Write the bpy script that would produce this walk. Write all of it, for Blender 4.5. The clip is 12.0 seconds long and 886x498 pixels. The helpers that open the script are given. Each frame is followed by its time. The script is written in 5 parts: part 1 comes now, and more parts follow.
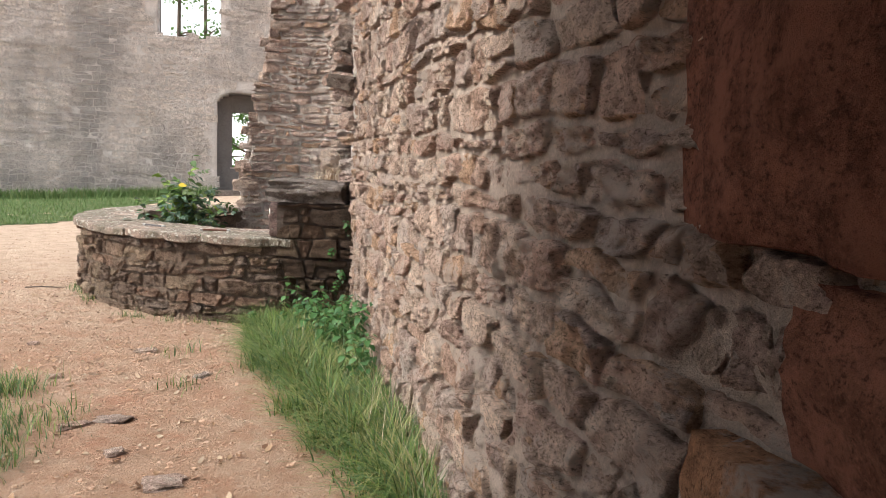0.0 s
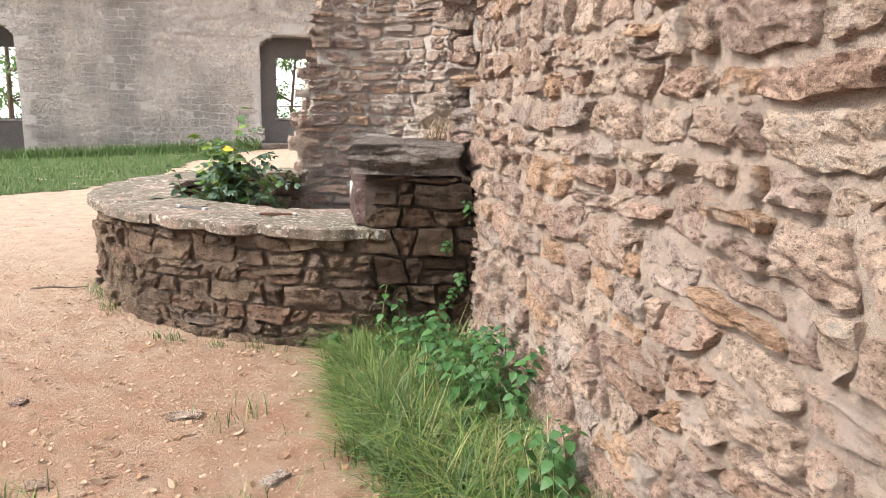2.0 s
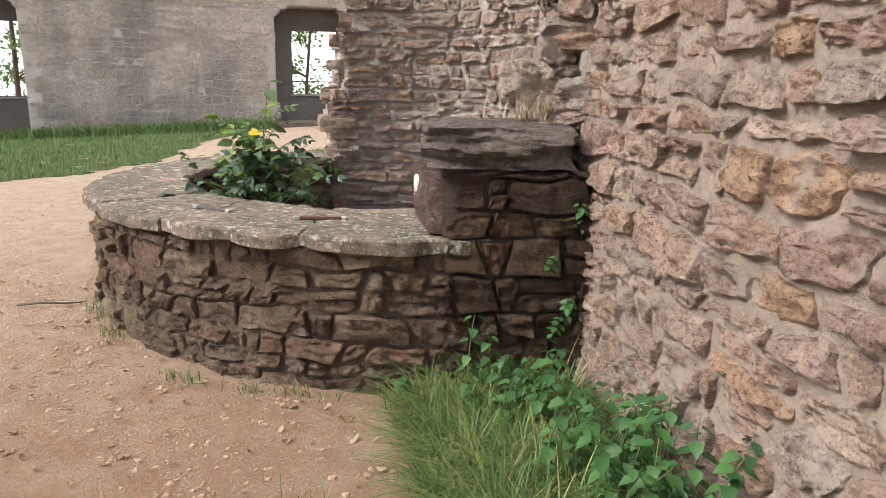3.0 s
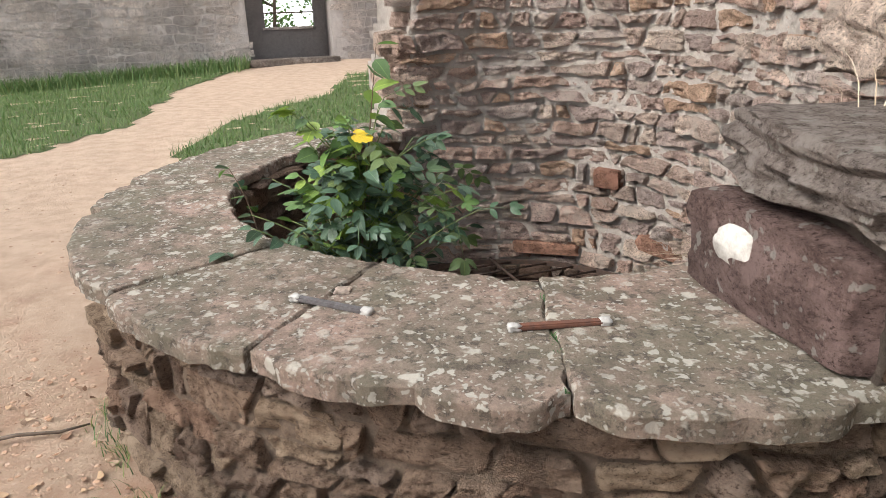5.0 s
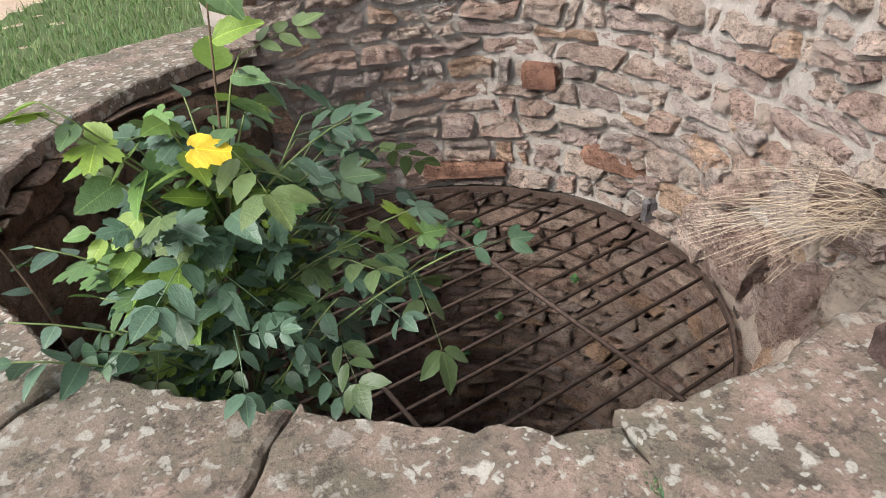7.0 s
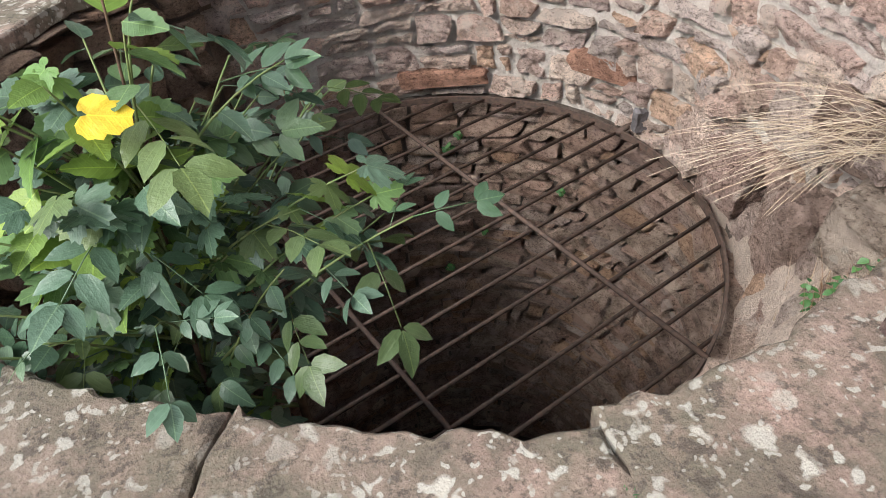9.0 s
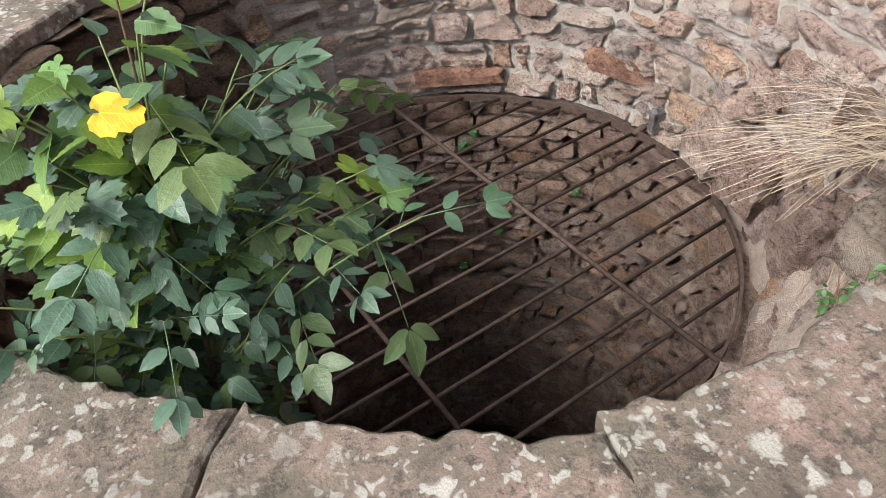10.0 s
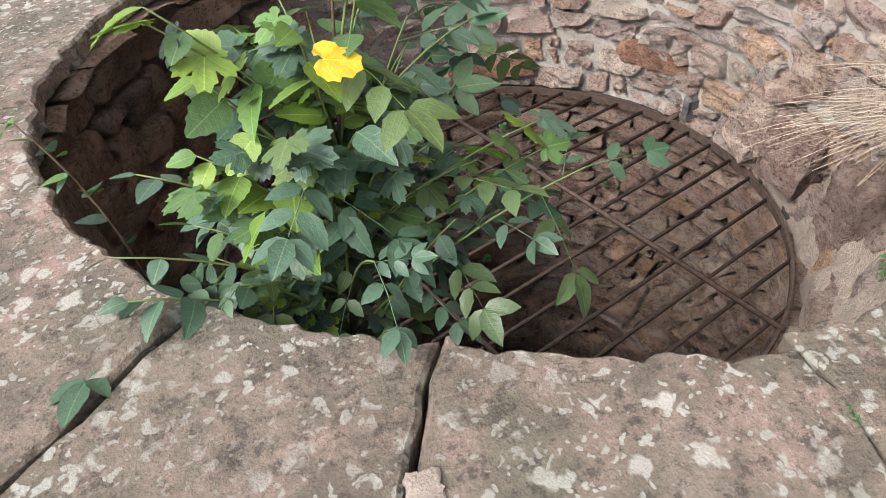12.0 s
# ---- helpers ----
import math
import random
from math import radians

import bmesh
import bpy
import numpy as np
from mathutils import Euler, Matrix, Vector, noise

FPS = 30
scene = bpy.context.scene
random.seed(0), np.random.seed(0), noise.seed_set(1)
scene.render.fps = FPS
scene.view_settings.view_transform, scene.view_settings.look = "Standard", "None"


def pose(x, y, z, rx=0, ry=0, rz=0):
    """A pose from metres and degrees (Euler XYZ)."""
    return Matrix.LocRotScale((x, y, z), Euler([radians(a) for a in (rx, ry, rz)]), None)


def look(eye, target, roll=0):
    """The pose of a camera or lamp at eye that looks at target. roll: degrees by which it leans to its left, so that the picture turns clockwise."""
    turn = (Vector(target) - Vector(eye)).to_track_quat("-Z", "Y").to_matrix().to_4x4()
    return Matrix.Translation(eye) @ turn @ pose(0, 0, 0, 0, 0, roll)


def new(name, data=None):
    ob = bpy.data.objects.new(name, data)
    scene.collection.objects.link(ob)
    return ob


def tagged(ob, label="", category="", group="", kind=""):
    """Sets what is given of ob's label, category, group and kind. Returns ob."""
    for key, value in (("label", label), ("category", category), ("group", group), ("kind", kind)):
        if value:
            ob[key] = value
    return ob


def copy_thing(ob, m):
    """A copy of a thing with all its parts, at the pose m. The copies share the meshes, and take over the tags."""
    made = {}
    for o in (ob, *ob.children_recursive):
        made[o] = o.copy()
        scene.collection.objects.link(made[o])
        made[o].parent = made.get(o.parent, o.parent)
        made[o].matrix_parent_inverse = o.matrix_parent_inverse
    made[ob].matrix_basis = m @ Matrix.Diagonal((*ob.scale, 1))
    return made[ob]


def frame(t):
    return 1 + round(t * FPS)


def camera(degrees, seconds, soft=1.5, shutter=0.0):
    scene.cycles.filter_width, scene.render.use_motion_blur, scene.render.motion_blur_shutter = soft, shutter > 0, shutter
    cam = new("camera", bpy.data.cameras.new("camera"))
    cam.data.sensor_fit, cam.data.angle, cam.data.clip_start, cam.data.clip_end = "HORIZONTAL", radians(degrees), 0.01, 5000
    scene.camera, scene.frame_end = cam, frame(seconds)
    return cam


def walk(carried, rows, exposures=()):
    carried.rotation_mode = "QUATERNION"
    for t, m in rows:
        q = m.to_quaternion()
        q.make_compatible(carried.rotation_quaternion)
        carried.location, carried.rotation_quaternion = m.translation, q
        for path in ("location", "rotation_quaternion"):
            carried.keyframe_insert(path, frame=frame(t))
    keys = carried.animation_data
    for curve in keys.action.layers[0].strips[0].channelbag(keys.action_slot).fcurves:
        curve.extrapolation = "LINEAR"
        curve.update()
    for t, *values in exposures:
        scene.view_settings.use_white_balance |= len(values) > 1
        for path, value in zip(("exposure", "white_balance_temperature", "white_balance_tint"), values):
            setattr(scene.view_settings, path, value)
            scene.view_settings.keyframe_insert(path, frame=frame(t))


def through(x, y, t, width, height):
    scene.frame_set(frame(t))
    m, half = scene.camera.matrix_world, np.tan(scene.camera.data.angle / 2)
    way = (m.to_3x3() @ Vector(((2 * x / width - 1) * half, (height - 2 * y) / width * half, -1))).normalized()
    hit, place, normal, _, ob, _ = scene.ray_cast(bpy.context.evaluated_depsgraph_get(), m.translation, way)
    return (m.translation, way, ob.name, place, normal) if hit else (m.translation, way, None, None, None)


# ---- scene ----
cam = camera(66.0, 12.0, soft=0.65)
PATH = [
    (0, (0.895, -1.99, 1.576), (0.967, -0.008, 1.321), 2.8),
    (0.5, (0.818, -1.518, 1.573), (0.854, 0.458, 1.265), 2.4),
    (1, (0.72, -0.877, 1.52), (0.726, 1.093, 1.176), 2.0),
    (1.5, (0.494, -0.395, 1.49), (0.47, 1.569, 1.117), 1.7),
    (2, (0.167, 0.071, 1.573), (0.124, 2.027, 1.159), 1.5),
    (2.5, (-0.055, 0.613, 1.546), (-0.108, 2.562, 1.1), 1.4),
    (3, (-0.3, 1.15, 1.537), (-0.375, 3.09, 1.054), 1.1),
    (3.5, (-0.598, 1.662, 1.589), (-0.687, 3.589, 1.062), 0.5),
    (3.7, (-0.712, 1.845, 1.584), (-0.803, 3.768, 1.043), 0.4),
    (5.3, (-1.526, 3.316, 1.664), (-1.451, 5.172, 0.923), -2.2),
    (5.5, (-1.564, 3.51, 1.647), (-1.434, 5.348, 0.869), -2.3),
    (6, (-1.676, 3.856, 1.662), (-1.436, 5.642, 0.796), -3.1),
    (6.5, (-1.732, 4.13, 1.695), (-1.432, 5.859, 0.736), -3.8),
    (7, (-1.541, 4.348, 1.671), (-1.189, 5.992, 0.587), -4.4),
    (7.5, (-1.37, 4.533, 1.617), (-0.981, 6.086, 0.418), -4.9),
    (7.7, (-1.391, 4.553, 1.625), (-0.991, 6.062, 0.374), -4.7),
    (9.3, (-1.423, 4.553, 1.68), (-1.145, 6.018, 0.348), -6.2),
    (9.5, (-1.424, 4.553, 1.685), (-1.161, 6.025, 0.357), -6.2),
    (10, (-1.406, 4.553, 1.674), (-1.145, 6.019, 0.339), -6.4),
    (10.5, (-1.392, 4.556, 1.672), (-1.129, 6.026, 0.342), -6.3),
    (11, (-1.39, 4.577, 1.655), (-1.119, 6.05, 0.329), -6.0),
    (11.5, (-1.452, 4.599, 1.608), (-1.154, 6.071, 0.287), -5.6),
    (12, (-1.801, 4.529, 1.662), (-1.448, 5.989, 0.341), -5.0),
]
walk(cam, [(t, look(e, g, r)) for t, e, g, r in PATH],
     exposures=[(0, 0.62, 6400, 10), (0.5, 0.82, 6400, 10), (1.0, 1.02, 6400, 10), (1.5, 1.0, 6400, 10), (2.5, 0.62, 6400, 10), (3.5, 0.27, 6400, 10),
                (5.5, 0.52, 6300, 10), (7.0, 0.64, 6200, 10), (9.5, 0.8, 6150, 10), (12, 0.76, 6150, 10)])

# ---------------------------------------------------------------- light
world = bpy.data.worlds.new("overcast_sky")
scene.world = world
world.use_nodes = True
wn = world.node_tree
for n in list(wn.nodes):
    wn.nodes.remove(n)
w_out = wn.nodes.new("ShaderNodeOutputWorld")
w_bg = wn.nodes.new("ShaderNodeBackground")
w_sky = wn.nodes.new("ShaderNodeTexSky")
w_sky.sky_type = "NISHITA"
w_sky.sun_disc = False
w_sky.sun_elevation = radians(43)
w_sky.sun_rotation = radians(-111)
w_sky.air_density = 1.0
w_sky.dust_density = 7.0
w_sky.ozone_density = 0.6
w_mix = wn.nodes.new("ShaderNodeMixRGB")
w_mix.inputs[0].default_value = 0.72
w_mix.inputs[2].default_value = (13.0, 13.2, 13.4, 1)
wn.links.new(w_sky.outputs[0], w_mix.inputs[1])
wn.links.new(w_mix.outputs[0], w_bg.inputs[0])
w_bg.inputs[1].default_value = 0.11
wn.links.new(w_bg.outputs[0], w_out.inputs[0])

sun = new("sun", bpy.data.lights.new("sun", "SUN"))
sun.data.energy = 3.6
sun.data.angle = radians(30)
sun.data.color = (1.0, 0.95, 0.88)
sun.matrix_world = look((-12, -0.6, 12.0), (0, 4, 0))

# ---------------------------------------------------------------- small tools
rnd = random.Random(7)


def mesh_of(name, verts, faces, material, smooth=True, sharp=0):
    me = bpy.data.meshes.new(name)
    me.from_pydata([tuple(map(float, v)) for v in verts], [], [tuple(map(int, q)) for q in faces])
    if smooth:
        me.polygons.foreach_set("use_smooth", [True] * len(me.polygons))
    me.materials.append(material)
    me.update()
    if smooth and sharp:
        me.set_sharp_from_angle(angle=radians(sharp))
    return me


def thing(name, data, label, category, group="", kind=""):
    return tagged(new(name, data), label, category, group, kind)


def part(name, data, parent, label=""):
    """data: a mesh, or a bmesh with its material as (bm, material)."""
    if isinstance(data, tuple):
        bm, material = data
        me = bpy.data.meshes.new(name)
        bm.to_mesh(me)
        bm.free()
        me.materials.append(material)
        data = me
    ob = new(name, data)
    ob.parent = parent
    if label:
        ob["label"] = label
    return ob


def fbm(x, y, z, s, octaves=3):
    return noise.fractal(Vector((x * s, y * s, z * s)), 1.0, 2.0, octaves, noise_basis="PERLIN_ORIGINAL")


def merged(pieces):
    verts, faces = [], []
    for v, q in pieces:
        n = len(verts)
        verts.extend(v)
        faces.extend([tuple(i + n for i in face) for face in q])
    return verts, faces


# ---------------------------------------------------------------- materials
class Mat:
    """A node material built up by short calls."""

    def __init__(self, name, rough=0.9, metal=0.0, spec=0.3):
        self.m = bpy.data.materials.new(name)
        self.m.use_nodes = True
        self.t = self.m.node_tree
        self.b = self.t.nodes["Principled BSDF"]
        self.b.inputs["Roughness"].default_value = rough
        self.b.inputs["Metallic"].default_value = metal
        self.b.inputs["Specular IOR Level"].default_value = spec
        self.coord = self.n("ShaderNodeTexCoord").outputs["Object"]
        self.geo = self.n("ShaderNodeNewGeometry")
        self.pos = self.geo.outputs["Position"]

    def n(self, kind):
        return self.t.nodes.new(kind)

    def link(self, a, b):
        self.t.links.new(a, b)

    def noise(self, scale, detail=4.0, rough=0.55, stretch=None, kind="ShaderNodeTexNoise", out=0):
        x = self.n(kind)
        x.inputs["Scale"].default_value = scale
        if kind == "ShaderNodeTexNoise":
            x.inputs["Detail"].default_value = detail
            x.inputs["Roughness"].default_value = rough
        src = self.pos
        if stretch:
            mp = self.n("ShaderNodeMapping")
            mp.inputs["Scale"].default_value = stretch
            self.link(src, mp.inputs[0])
            src = mp.outputs[0]
        self.link(src, x.inputs["Vector"])
        return x.outputs[out]

    def crust(self, scale, kind="RIDGED_MULTIFRACTAL", detail=7.0, rough=0.6, lac=2.2, stretch=None):
        """broken, scaly relief"""
        out = self.noise(scale, detail, rough, stretch)
        node = out.node
        node.noise_type = kind
        node.inputs["Lacunarity"].default_value = lac
        return out

    def ramp(self, fac, stops):
        r = self.n("ShaderNodeValToRGB")
        e = r.color_ramp.elements
        while len(e) < len(stops):
            e.new(0.5)
        for i, (p, c) in enumerate(stops):
            e[i].position = p
            e[i].color = (*c, 1) if len(c) == 3 else (c[0], c[0], c[0], 1)
        self.link(fac, r.inputs[0])
        return r.outputs[0]

    def mix(self, fac, a, b, mode="MIX"):
        x = self.n("ShaderNodeMixRGB")
        x.blend_type = mode
        for i, v in enumerate((fac, a, b)):
            if isinstance(v, (int, float)):
                x.inputs[i].default_value = v if i == 0 else (v, v, v, 1)
            elif isinstance(v, tuple):
                x.inputs[i].default_value = (*v, 1)
            else:
                self.link(v, x.inputs[i])
        return x.outputs[0]

    def color(self, c):
        if isinstance(c, tuple):
            self.b.inputs["Base Color"].default_value = (*c, 1)
        else:
            self.link(c, self.b.inputs["Base Color"])
        return self

    def bump(self, *pairs):
        """pairs of (height, depth in metres)"""
        last = None
        for h, d in pairs:
            x = self.n("ShaderNodeBump")
            x.inputs["Strength"].default_value = 1.0
            x.inputs["Distance"].default_value = d
            self.link(h, x.inputs["Height"])
            if last:
                self.link(last, x.inputs["Normal"])
            last = x.outputs[0]
        self.link(last, self.b.inputs["Normal"])
        return self

    def vary(self, island):
        """a random number for each piece"""
        if island:
            return self.geo.outputs["Random Per Island"]
        return self.n("ShaderNodeObjectInfo").outputs["Random"]


def stone_material(name, palette, island, dirt=0.35, fine=75.0, relief=1.0, lichen=0.0, stain=1.3, streak=None):
    m = Mat(name, rough=0.94, spec=0.15)
    n = len(palette)
    base = m.ramp(m.vary(island), [((i + 0.0) / n, c) for i, c in enumerate(palette)])
    for node in m.t.nodes:
        if node.type == "VALTORGB":
            node.color_ramp.interpolation = "CONSTANT"
    big = m.noise(stain, 3, 0.55, streak)
    mid = m.noise(10.0, 8, 0.74)
    grain = m.noise(fine, 6, 0.75)
    scale = m.crust(7.0, "HETERO_TERRAIN", 8.0, 0.75, 2.3, (1, 1, 1.5))
    pit = m.noise(24.0, 7, 0.82, stretch=(1, 1, 1.7))
    c = m.mix(m.ramp(mid, [(0.38, (0.0,)), (0.62, (1.0,))]), m.mix(1.0, base, (0.62, 0.58, 0.56), "MULTIPLY"), m.mix(1.0, base, (1.22, 1.21, 1.2), "MULTIPLY"))
    c = m.mix(m.ramp(grain, [(0.5, (0.0,)), (0.7, (0.35,))]), c, m.mix(1.0, c, (1.5, 1.48, 1.45), "MULTIPLY"))
    # pits and nicks darkened in the colour to stand for shade inside them
    c = m.mix(m.ramp(pit, [(0.36, (0.85,)), (0.48, (0.0,))]), c, m.mix(1.0, base, (0.24, 0.2, 0.18), "MULTIPLY"))
    nick = m.noise(58.0, 5, 0.8, stretch=(1, 1, 1.5))
    c = m.mix(m.ramp(nick, [(0.37, (0.95,)), (0.46, (0.0,))]), c, m.mix(1.0, base, (0.24, 0.2, 0.18), "MULTIPLY"))
    c = m.mix(m.ramp(nick, [(0.55, (0.0,)), (0.63, (0.7,))]), c, m.mix(1.0, base, (1.36, 1.34, 1.32), "MULTIPLY"))
    c = m.mix(m.ramp(m.noise(5.0, 5, 0.7), [(0.53, (0.0,)), (0.62, (0.8,))]), c, (0.63, 0.53, 0.46) if max(palette[0]) > 0.5 else m.mix(1.0, base, 1.3, "MULTIPLY"))
    c = m.mix(m.ramp(big, [(0.45, (0.0,)), (0.58 if streak else 0.7, (dirt,))]), c, m.mix(1.0, base, (0.32, 0.33, 0.34), "MULTIPLY"))
    if lichen:
        sp = m.noise(17.0, 3, 0.5)
        c = m.mix(m.ramp(sp, [(0.63, (0.0,)), (0.66, (lichen,))]), c, (0.5, 0.49, 0.44))
    m.color(c)
    m.bump((scale, 0.03 * relief), (mid, 0.06 * relief), (pit, 0.1 * relief), (nick, 0.06 * relief), (grain, 0.008 * relief))
    return m.m


WALL = [(0.68, 0.51, 0.415), (0.74, 0.585, 0.48), (0.6, 0.44, 0.37), (0.7, 0.505, 0.41), (0.58, 0.455, 0.395), (0.78, 0.625, 0.51), (0.64, 0.455, 0.36), (0.72, 0.555, 0.455), (0.64, 0.53, 0.465), (0.68, 0.525, 0.43), (0.62, 0.475, 0.405), (0.69, 0.475, 0.335)]
NICHE = [(min(0.82, c[0] * 1.06), c[1] * 1.1, c[2] * 1.15) for c in WALL]
# wall colours darkened: the shade down the shaft is put into the stone
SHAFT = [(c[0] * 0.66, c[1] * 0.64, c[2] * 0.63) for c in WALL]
GREY = [(0.312, 0.260, 0.223), (0.375, 0.319, 0.276), (0.263, 0.215, 0.184), (0.350, 0.260, 0.217), (0.300, 0.260, 0.236), (0.400, 0.331, 0.276)]
WELL = [(0.324, 0.237, 0.179), (0.367, 0.268, 0.200), (0.278, 0.205, 0.160), (0.351, 0.237, 0.174), (0.400, 0.306, 0.224), (0.312, 0.241, 0.195)]
# haze put into the colour: courtyard stones paler and more even
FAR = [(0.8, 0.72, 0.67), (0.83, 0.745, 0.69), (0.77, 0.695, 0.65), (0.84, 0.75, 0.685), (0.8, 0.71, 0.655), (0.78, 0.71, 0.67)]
RED = [(0.39, 0.162, 0.108), (0.35, 0.142, 0.095), (0.43, 0.19, 0.13)]
ORANGE = [(0.62, 0.34, 0.19), (0.58, 0.31, 0.18)]

wall_stone = stone_material("rubble_stone", WALL, False)
niche_stone = stone_material("niche_stone", NICHE, False)
niche_stone_far = stone_material("niche_stone_joined", NICHE, True)
wall_stone_far = stone_material("rubble_stone_joined", WALL, True)
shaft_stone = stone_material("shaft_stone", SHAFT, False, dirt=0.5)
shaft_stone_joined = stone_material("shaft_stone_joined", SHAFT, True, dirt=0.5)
well_stone = stone_material("well_stone", WELL, False, dirt=0.5)
well_stone_in = stone_material("well_stone_joined", WELL, True, dirt=0.6)
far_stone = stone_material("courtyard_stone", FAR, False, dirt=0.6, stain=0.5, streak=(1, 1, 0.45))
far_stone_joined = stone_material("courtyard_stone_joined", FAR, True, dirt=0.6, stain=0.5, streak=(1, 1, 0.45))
# well colours cut by more than half to paint shade on the pier
dark_stone = stone_material("shaded_pier_stone", [(c[0] * 0.42, c[1] * 0.4, c[2] * 0.38) for c in WELL], False, dirt=0.5)
grey_stone = stone_material("weathered_stone", GREY, False, dirt=0.5, lichen=0.35)
purple_stone = stone_material("purple_sandstone", [(0.25, 0.175, 0.16), (0.27, 0.19, 0.175)], False, dirt=0.5, lichen=0.5)
orange_stone = stone_material("orange_sandstone", ORANGE, False, dirt=0.2)
pink_stone = stone_material("pink_sandstone", [(0.52, 0.385, 0.325), (0.47, 0.34, 0.29)], False, dirt=0.4)
brick_stone = stone_material("red_brick_stone", [(0.5, 0.29, 0.21), (0.46, 0.25, 0.18)], False, dirt=0.3)
red_stone = stone_material("red_sandstone", RED, False, dirt=0.25)


def mortar_material(name, light, dark):
    m = Mat(name, rough=0.95, spec=0.15)
    a, b, c = m.noise(2.0, 4), m.noise(14.0, 6, 0.7), m.noise(110.0, 4, 0.7)
    col = m.mix(m.ramp(b, [(0.3, (0.0,)), (0.7, (1.0,))]), dark, light)
    col = m.mix(m.ramp(a, [(0.5, (0.0,)), (0.8, (0.5,))]), col, tuple(v * 0.55 for v in dark))
    col = m.mix(m.ramp(c, [(0.4, (0.0,)), (0.75, (0.4,))]), col, tuple(min(1, v * 1.35) for v in light))
    crack = m.noise(24.0, 7, 0.8)
    col = m.mix(m.ramp(crack, [(0.33, (0.7,)), (0.4, (0.0,))]), col, tuple(v * 0.4 for v in dark))
    nick = m.noise(46.0, 6, 0.82)
    col = m.mix(m.ramp(nick, [(0.34, (0.6,)), (0.42, (0.0,))]), col, tuple(v * 0.5 for v in dark))
    col = m.mix(m.ramp(nick, [(0.55, (0.0,)), (0.64, (0.6,))]), col, tuple(min(1, v * 1.25) for v in light))
    m.color(col).bump((b, 0.07), (crack, 0.06), (nick, 0.04), (c, 0.009))
    return m.m


mortar = mortar_material("lime_mortar", (0.7, 0.575, 0.485), (0.47, 0.37, 0.305))
mortar_pale = mortar_material("pale_lime_mortar", (0.84, 0.755, 0.69), (0.62, 0.53, 0.47))
mortar_dark = mortar_material("dark_mortar", (0.19, 0.15, 0.125), (0.1, 0.08, 0.067))
mortar_well = mortar_material("parapet_mortar", (0.33, 0.25, 0.19), (0.18, 0.135, 0.105))
# darkened so the recess backs carry their shade in the colour
mortar_recess = mortar_material("shaded_recess_mortar", (0.27, 0.245, 0.235), (0.19, 0.17, 0.165))
# paled for haze like the courtyard stones
mortar_far = mortar_material("courtyard_mortar", (0.68, 0.61, 0.57), (0.54, 0.485, 0.45))


def slab_material():
    m = Mat("lichen_slab", rough=0.93, spec=0.2)
    big, mid, grain = m.noise(1.6, 4), m.noise(8.0, 6, 0.65), m.noise(90.0, 5, 0.75)
    c = m.mix(m.ramp(big, [(0.35, (0.0,)), (0.65, (1.0,))]), (0.25, 0.205, 0.165), (0.38, 0.268, 0.222))
    c = m.mix(m.ramp(mid, [(0.4, (0.8,)), (0.6, (0.0,))]), c, (0.125, 0.11, 0.085))
    c = m.mix(m.ramp(m.noise(3.4, 6, 0.7), [(0.46, (0.0,)), (0.62, (0.7,))]), c, (0.17, 0.155, 0.115))
    c = m.mix(m.ramp(m.noise(26.0, 6, 0.8), [(0.4, (0.7,)), (0.48, (0.0,))]), c, (0.07, 0.06, 0.05))
    c = m.mix(m.ramp(grain, [(0.45, (0.0,)), (0.68, (0.6,))]), c, m.mix(1.0, c, 1.6, "MULTIPLY"))
    for scale, size, col in ((13.0, 0.22, (0.6, 0.57, 0.5)), (27.0, 0.27, (0.55, 0.53, 0.47)), (52.0, 0.26, (0.52, 0.5, 0.44))):
        cell = m.n("ShaderNodeTexVoronoi")
        cell.inputs["Scale"].default_value = scale
        warp = m.n("ShaderNodeMixRGB")
        warp.blend_type = "ADD"
        warp.inputs[0].default_value = 0.06
        nz = m.n("ShaderNodeTexNoise")
        nz.inputs["Scale"].default_value = 30.0
        m.link(m.pos, nz.inputs["Vector"])
        m.link(m.pos, warp.inputs[1])
        m.link(nz.outputs["Color"], warp.inputs[2])
        m.link(warp.outputs[0], cell.inputs["Vector"])
        pick = m.n("ShaderNodeSeparateColor")
        m.link(cell.outputs["Color"], pick.inputs[0])
        spot = m.ramp(cell.outputs["Distance"], [(size, (1.0,)), (size + 0.1, (0.0,))])
        some = m.ramp(pick.outputs[0], [(0.5, (0.0,)), (0.56, (0.85,))])
        patchy = m.ramp(m.noise(2.6, 4, 0.6), [(0.36, (0.3,)), (0.58, (1.0,))])
        c = m.mix(m.mix(1.0, m.mix(1.0, spot, some, "MULTIPLY"), patchy, "MULTIPLY"), c, col)
    m.color(c).bump((big, 0.02), (m.noise(9.0, 8, 0.72), 0.03), (m.noise(34.0, 6, 0.75), 0.02), (grain, 0.006))
    return m.m


lichen_slab = slab_material()


